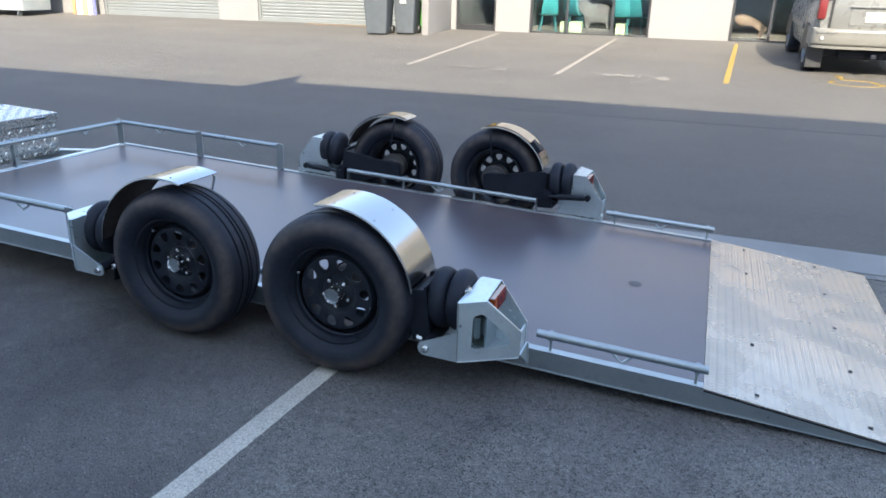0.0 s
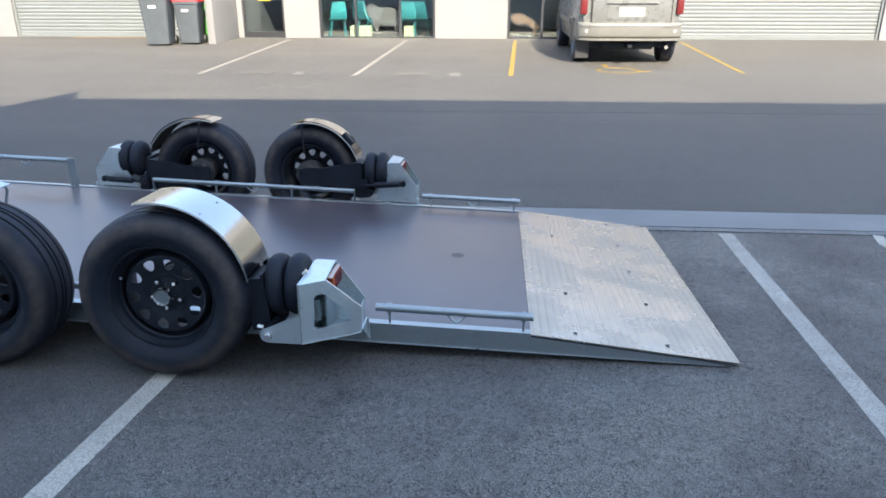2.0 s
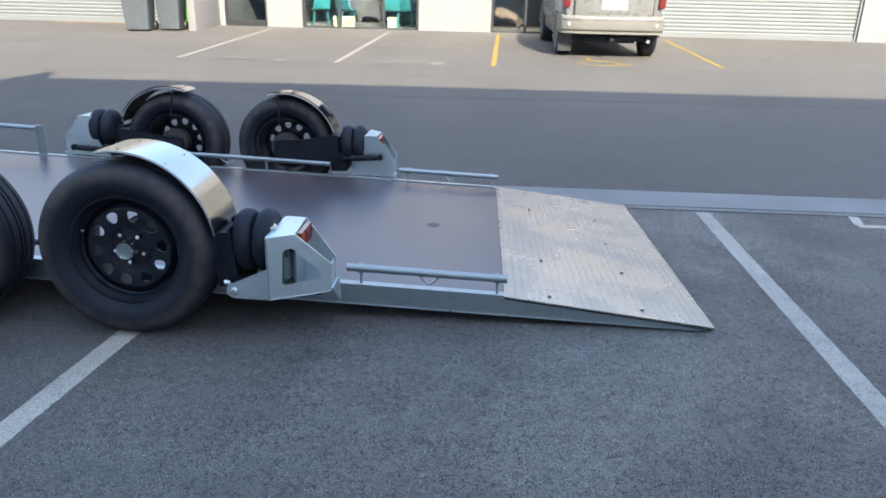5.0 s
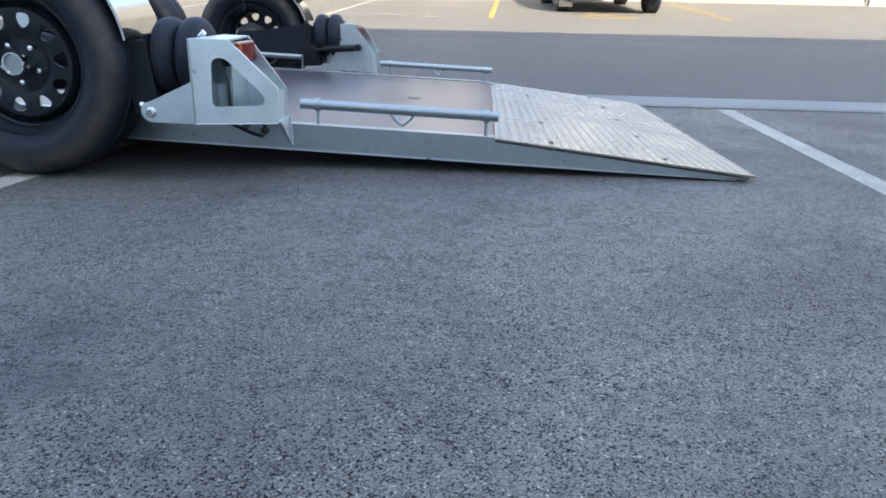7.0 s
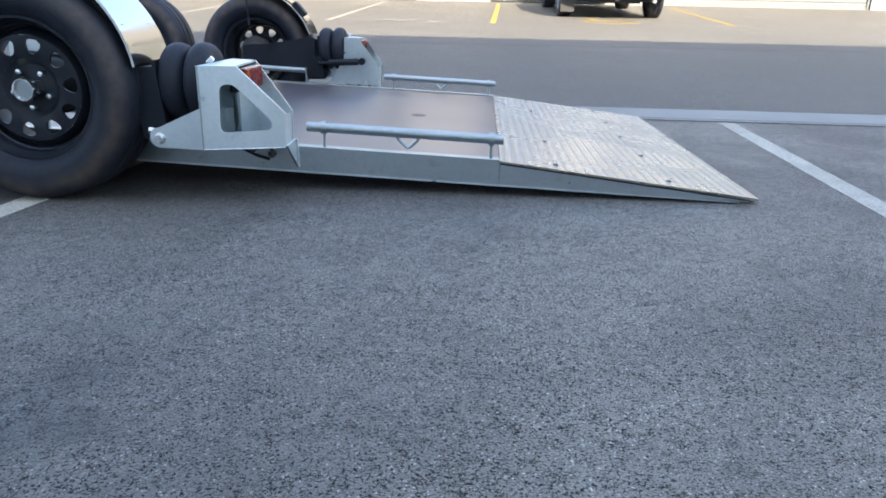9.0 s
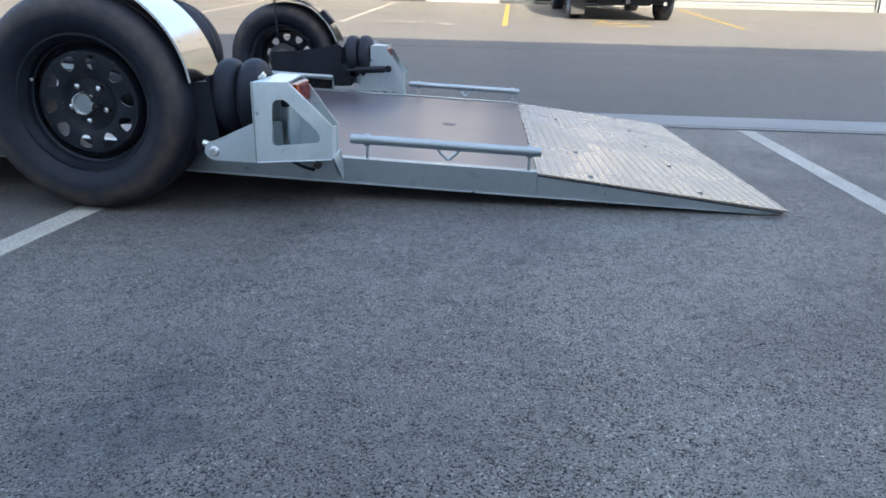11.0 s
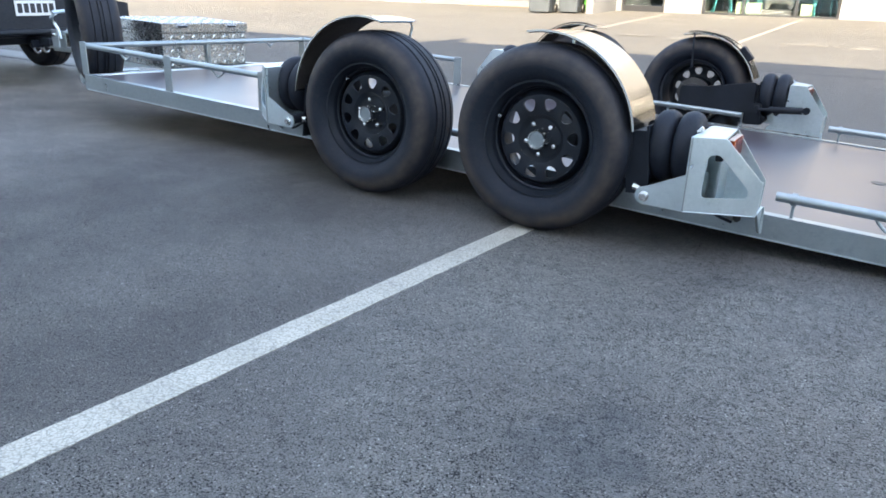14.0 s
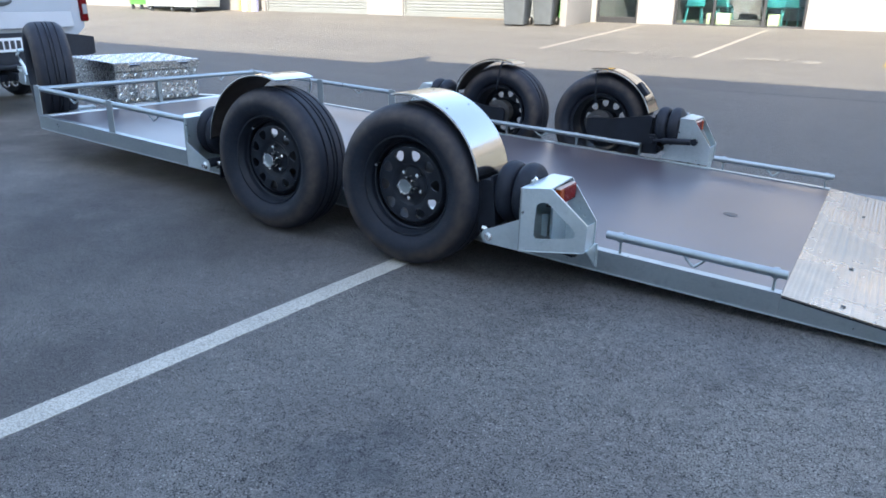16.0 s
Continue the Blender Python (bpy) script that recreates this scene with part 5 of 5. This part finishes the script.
gate = part("tailgate", box(B(), (-0.68, 0.08, 0.7), (0.68, 0.16, 1.22), 0.03), BEIGE_CAR, suv)
part("plate_recess", box(B(), (-0.42, 0.075, 0.78), (0.42, 0.081, 1.03), 0.003), BEIGE_CAR, gate)
number_plate(gate, pose(0.0, 0.073, 0.905) @ Matrix.Scale(1.22, 4), ink=PALE_INK, face=PALE_PLATE)
part("plate_lamp_bar", box(B(), (-0.44, 0.05, 1.035), (0.44, 0.0795, 1.07), 0.008), BEIGE_CAR, gate)
outline = round_corners([(-0.92, 0.55), (-0.91, 0.1), (-0.6, 0.0), (0.6, 0.0), (0.91, 0.1), (0.92, 0.55), (0.84, 0.55), (0.84, 0.2), (-0.84, 0.2), (-0.84, 0.55)], [0.02, 0.12, 0.12, 0.12, 0.12, 0.02, 0, 0, 0, 0])
bm = plate(B(), outline, 0.47, 0.73, "z")
rim = [e for e in bm.edges if abs(e.verts[0].co.z - e.verts[1].co.z) < 1e-4 and min(v.co.y for v in e.verts) < 0.12]
bmesh.ops.bevel(bm, geom=rim, offset=0.05, segments=4, affect="EDGES", profile=0.5)
bumper = part("rear_bumper", bm, BEIGE_PLASTIC, suv, "champagne plastic rear bumper")
part("bumper_lip", plate(B(), [(x * 0.985, y + 0.012) for x, y in outline], 0.43, 0.4699, "z"), BEIGE_PLASTIC, bumper)
part("bumper_groove", plate(B(), [(x * 1.003, y - 0.004) for x, y in round_corners([(-0.85, 0.07), (-0.6, 0.0), (0.6, 0.0), (0.85, 0.07), (0.85, 0.15), (-0.85, 0.15)], 0.02)], 0.66, 0.672, "z"), BEIGE_CAR, bumper)
for x in (-0.76, 0.76):
    part("reflector", revolve(B(), [(-0.008, 0.0), (-0.008, 0.028), (0.02, 0.036), (0.02, 0.0)], (x, 0.05, 0.585), "y", 20), CLEAR_LENS, bumper, "round clear reflector")
    lamp = part("tail_light", box(B(), (x * 1.08 - 0.06, 0.07, 0.86), (x * 1.08 + 0.06, 0.24, 1.2), 0.025), DARK_RED_LENS, suv, "red tail light")
for x, m in ((-0.9, pose(-0.9, 0.75, 0.35)), (0.9, pose(0.9, 0.75, 0.35, 0, 0, 180)), (-0.9, pose(-0.9, 3.35, 0.35)), (0.9, pose(0.9, 3.35, 0.35, 0, 0, 180))):
    car_wheel(suv, m, 0.36, 0.24)
    s = 1 if x > 0 else -1
    y = m.translation.y
    bm = B()
    arc = [(y + 0.4 * math.cos(a), 0.36 + 0.4 * math.sin(a)) for a in [math.pi * k / 14 for k in range(15)]]
    part("wheel_arch", plate(bm, arc, min(s * 0.84, s * 0.911), max(s * 0.84, s * 0.911), "x"), BLACK_PLASTIC, suv)
part("mud_flap", box(B(), (-0.9, 0.31, 0.1), (-0.66, 0.325, 0.42), 0.006), BLACK_PLASTIC, suv)
part("exhaust", tube(B(), [(0.6, 0.9, 0.34), (0.66, 0.35, 0.32), (0.66, 0.12, 0.31)], 0.032, 14), CHROME, suv, "chrome exhaust tip")
part("tow_hitch", box(box(B(), (-0.04, 0.0, 0.3), (0.04, 0.3, 0.36), 0.008), (-0.45, 0.26, 0.26), (0.45, 0.36, 0.38), 0.015), BLACK_SATIN, suv)
part("underbody", box(B(), (-0.68, 0.4, 0.28), (0.68, 4.0, 0.42)), BLACK_SATIN, suv)


part("rear_window", shape(box(B(), (-0.62, 0.12, 1.23), (0.62, 0.14, 1.6), 0.02), lambda x, y, z: (x * (1 - 0.12 * (z - 1.14)), y + 0.28 * (z - 1.14), z)), FRAME_DARK, suv, "dark rear window")
part("wiper", tube(B(), [(0.0, 0.11, 1.235), (0.35, 0.12, 1.27)], 0.008, 6), BLACK_PLASTIC, suv)
for s in (-1, 1):
    part("tailgate_seam", box(B(), (s * 0.685 - 0.004, 0.078, 0.72), (s * 0.685 + 0.004, 0.1, 1.2)), BLACK_PLASTIC, suv)
    part("side_moulding", box(B(), (min(s * 0.9, s * 0.925), 1.2, 0.62), (max(s * 0.9, s * 0.925), 2.9, 0.72), 0.008), BEIGE_PLASTIC, suv)
    part("side_window", box(B(), (min(s * 0.79, s * 0.815), 0.5, 1.1), (max(s * 0.79, s * 0.815), 2.3, 1.5), 0.01), FRAME_DARK, suv)


# ---- bins ----
def wheelie_bin(m, mat, lid_mat, label, k=1.0):
    b = thing("wheelie_bin", m, label, "wheelie bin", "wheelie bins")
    w, d, h = 0.29 * k, 0.31 * k, 0.98 * k
    def ring(f, z, dy=0.0):
        return [(x, y + dy, z) for x, y in round_corners([(-w * f, -d * f), (w * f, -d * f), (w * f, d * f), (-w * f, d * f)], 0.05)]
    part("body", loft(B(), [ring(0.78, 0.03), ring(0.8, 0.08), ring(0.98, h - 0.06), ring(1.04, h - 0.055), ring(1.04, h)]), mat, b)
    part("lid", loft(B(), [ring(1.07, h + 0.001), ring(1.07, h + 0.03), ring(1.0, h + 0.06), ring(0.7, h + 0.085)]), lid_mat, b)
    part("handle", tube(B(), [(-w * 0.8, d * 1.02, h - 0.03), (-w * 0.8, d * 1.2, h - 0.02), (w * 0.8, d * 1.2, h - 0.02), (w * 0.8, d * 1.02, h - 0.03)], 0.014, 8), mat, b)
    part("label", box(B(), (-w * 0.35, -d * 0.972, h * 0.76), (w * 0.2, -d * 0.92, h * 0.82)), LABEL_WHITE, b, "small white printed label")
    for x in (-w * 0.95, w * 0.78):
        part("wheel", revolve(B(), [(0.0, 0.0), (0.0, 0.09), (0.015, 0.1), (0.035, 0.1), (0.05, 0.09), (0.05, 0.0)], (x, d * 0.75, 0.1), "x", 20), BLACK_PLASTIC, b)


wheelie_bin(pose(-6.27, 13.55, ground_z(13.55), 0, 0, 8), BIN_GREY, LID_YELLOW, "grey wheelie bin with yellow lid beside the wing wall", 1.05)
wheelie_bin(pose(-5.68, 13.85, ground_z(13.85), 0, 0, 6), BIN_GREY, LID_RED, "smaller grey wheelie bin with red lid beside the wing wall", 0.93)
wheelie_bin(pose(-5.56, 14.75, ground_z(14.75), 0, 0, 3), BIN_GREEN, BIN_GREEN, "green wheelie bin standing behind the grey ones", 1.1)


def waste_container(m, w, d, h, mat, label):
    c = thing("waste_container", m, label, "waste container", "waste containers")
    part("body", loft(B(), [[(x, y, 0.17) for x, y in round_corners([(-w * 0.94, -d * 0.9), (w * 0.94, -d * 0.9), (w * 0.94, d * 0.9), (-w * 0.94, d * 0.9)], 0.05)],
                            [(x, y, h) for x, y in round_corners([(-w, -d), (w, -d), (w, d), (-w, d)], 0.05)]]), mat, c)
    part("lid", box(B(), (-w - 0.03, -d - 0.03, h + 0.001), (w + 0.03, d + 0.03, h + 0.07), 0.02), BLACK_PLASTIC, c)
    for x in (-0.8 * w, 0.0, 0.75 * w):
        castor = part("castor", revolve(B(), [(-0.03, 0.0), (-0.03, 0.07), (-0.02, 0.075), (0.02, 0.075), (0.03, 0.07), (0.03, 0.0)], (x, -d * 0.75, 0.075), "x", 16), BIN_GREY, c)
        part("fork", box(B(), (x - 0.04, -d * 0.75 - 0.03, 0.12), (x + 0.04, -d * 0.75 + 0.03, 0.169)), BLACK_SATIN, castor)
    return c


big = waste_container(pose(-19.1, 14.2, ground_z(14.2) - 0.02), 1.35, 0.55, 1.35, PALE_STEEL, "pale grey steel waste container on castors with dark bars")
for k in range(7):
    part("lettering_bar", box(B(), (-0.95 + k * 0.17, -0.535, 0.58), (-0.84 + k * 0.17, -0.50, 0.76)), INK, big)
waste_container(pose(-21.4, 14.6, ground_z(14.6) - 0.02), 0.6, 0.45, 1.2, BIN_GREEN, "green plastic waste container on castors")
for k, (x, w, mat, lab) in enumerate(((-17.3, 0.1, TIMBER, "brown timber board leaning on the wall"), (-17.08, 0.22, PALE_BOARD, "white board leaning on the wall"), (-16.86, 0.14, YELLOW_BOARD, "yellow board leaning on the wall"),
                                     (-16.68, 0.14, PALE_BOARD, "white board leaning on the wall"), (-16.52, 0.12, BLUE_BOARD, "blue board leaning on the wall"))):
    ob = part("leaning_board", box(B(), (-w / 2, -0.02, 0.0), (w / 2, 0.02, 2.2), 0.004), mat, m=pose(x, 15.05, ground_z(15.05) - 0.01, -4, 0, random.uniform(-4, 4)))
    tagged(ob, lab, "board", "leaning boards")

# ---- lettering and symbol on the asphalt ----
FADED_LETTER = line_paint("faded_lettering_paint", (0.15, 0.143, 0.13), 0.46)
WORN_LETTER = line_paint("worn_lettering_paint", (0.18, 0.172, 0.156), 0.5)
for x, mat, lab in ((-0.36, WORN_LETTER, "worn white lettering painted on the asphalt"), (-2.94, FADED_LETTER, "faded white lettering painted on the asphalt")):
    cu = bpy.data.curves.new("bay_lettering", "FONT")
    cu.body, cu.size, cu.extrude, cu.offset = "UNIT", 0.3, 0.002, 0.012
    cu.materials.append(mat)
    ob = tagged(new("bay_lettering", cu), lab, "lettering", kind="structure")
    ob.matrix_basis = pose(x, 9.22, ground_z(9.22) + 0.009, 1.95, 0, 0) @ Matrix.Diagonal((0.95, 1.25, 1, 1))
    ob = part("bay_number_bar", strip(B(), (x + 0.84, 9.34), (x + 1.02, 9.34), 0.26, 0.005, 4), mat)
    tagged(ob, "white painted bar beside the lettering", "lettering", kind="structure")
bm = B()
pts = [(3.3 + 0.36 * math.cos(a), 9.98 + 0.28 * math.sin(a)) for a in [math.pi * (0.75 + 1.25 * k / 12) for k in range(13)]]
for p, q in zip(pts, pts[1:]):
    strip(bm, p, q, 0.05, 0.004, 1)
for p, q in (((3.12, 10.7), (3.16, 10.25)), ((3.14, 10.3), (3.5, 10.25)), ((3.5, 10.25), (3.66, 9.85)), ((3.08, 10.62), (3.2, 10.62)), ((3.66, 9.85), (3.8, 9.9))):
    strip(bm, p, q, 0.065, 0.006, 1)
tagged(part("wheelchair_symbol", bm, YELLOW_LINE), "yellow wheelchair symbol painted on the asphalt", "road marking", kind="structure")

# ---- inside the shops ----
bm = box(B(), (-5.05, WALL_Y + 0.225, BASE - 0.1), (4.9, 20.0, BASE + 0.03))
tagged(part("shop_floor", bm, SHOP_FLOOR), "grey shop floor", "floor", kind="structure")
bm = box(B(), (-5.05, 20.001, BASE), (4.9, 20.1, 3.3))
for x in (-5.1, -3.6, 0.6, 4.85):
    box(bm, (x - 0.05, WALL_Y + 0.225, BASE + 0.031), (x, 20.0, 3.3))
tagged(part("shop_wall", bm, SHOP_WALL), "dark inner walls of the shops", "wall", kind="structure")
bm = box(B(), (-5.15, WALL_Y + 0.225, 3.301), (4.9, 20.1, 3.4))
tagged(part("ceiling", bm, SHOP_WALL), "dark shop ceiling", "ceiling", kind="structure")


def shop_chair():
    c = thing("chair", pose(-2.75, 15.85, BASE + 0.03, 0, 0, 200), "teal moulded plastic chair in the shop window", "chair", "chairs in the shop window")
    prof = [(-0.23, 0.46), (-0.2, 0.45), (0.12, 0.44), (0.2, 0.47), (0.235, 0.6), (0.26, 0.86), (0.275, 0.86), (0.25, 0.59), (0.215, 0.455), (0.13, 0.42), (-0.2, 0.43), (-0.235, 0.445)]
    part("shell", shape(plate(B(), [(a, b) for a, b in prof], -0.2, 0.2, "x"), lambda x, y, z: (x * (1.0 if z < 0.6 else 1.0 - 0.9 * (z - 0.6)), y + 0.9 * x * x * (z > 0.55), z)), TEAL, c)
    for x, y in ((-0.19, -0.2), (0.19, -0.2), (-0.19, 0.16), (0.19, 0.16)):
        part("leg", tube(B(), [(x * 0.75, y * 0.7, 0.44), (x * 1.1, y * 1.15, 0.0)], 0.016, 8), TEAL, c)
    return c


chair = shop_chair()
for x, y, r in ((-2.05, 16.0, 150), (-1.0, 15.9, 190), (-0.62, 16.1, 165), (-2.3, 16.9, 30)):
    copy_thing(chair, pose(x, y, BASE + 0.03, 0, 0, r))
for x, w in ((-2.0, 0.15), (-0.93, 0.11), (-2.32, 0.05)):
    bm = box(B(), (-w, -0.12, 0.0), (w, 0.12, 0.3), 0.006)
    tagged(part("carton", bm, LIME_BOX, m=pose(x, 15.62, BASE + 0.031)), "pale green carton behind the shop window", "carton")
outline = [(-0.42, 0.5), (-0.36, 0.62), (-0.22, 0.66), (-0.12, 0.56), (0.2, 0.56), (0.38, 0.48), (0.42, 0.3), (0.38, 0.12), (0.37, 0.0), (0.3, 0.0), (0.28, 0.14), (-0.1, 0.14), (-0.12, 0.0), (-0.2, 0.0), (-0.22, 0.16), (-0.28, 0.34), (-0.38, 0.42)]
ob = part("display_figure", plate(B(), round_corners(outline, 0.05, 3), -0.06, 0.06), FIGURE_GREY, m=pose(-1.58, 15.72, BASE + 0.2))
tagged(ob, "plain grey display figure behind the shop window", "display figure")
ob = part("plinth", box(B(), (-0.5, -0.15, 0), (0.5, 0.15, 0.165), 0.005), FIGURE_GREY, m=pose(-1.58, 15.72, BASE + 0.032))
tagged(ob, "low grey plinth under the display figure", "plinth")
outline = [(-0.36, 0.36), (-0.3, 0.48), (-0.12, 0.5), (0.1, 0.4), (0.26, 0.3), (0.36, 0.2), (0.3, 0.12), (0.28, 0.0), (0.2, 0.0), (0.2, 0.16), (0.05, 0.24), (-0.1, 0.27), (-0.2, 0.22), (-0.26, 0.3)]
ob = part("display_figure", plate(B(), round_corners(outline, 0.04, 3), -0.03, 0.03), FIGURE_BROWN, m=pose(1.9, 15.75, BASE + 0.13))
tagged(ob, "plain brown display figure behind the shop entrance", "display figure")
ob = part("plinth", box(B(), (-0.4, -0.12, 0), (0.4, 0.12, 0.098), 0.005), FIGURE_GREY, m=pose(1.9, 15.75, BASE + 0.032))
tagged(ob, "low grey plinth under the display figure", "plinth")
ob = part("notice", box(B(), (-0.16, -0.003, 0), (0.16, 0.0, 0.35)), LID_YELLOW, m=pose(-4.42, WALL_Y + 0.083, BASE + 0.92))
tagged(ob, "yellow notice fixed to the glass door", "notice")
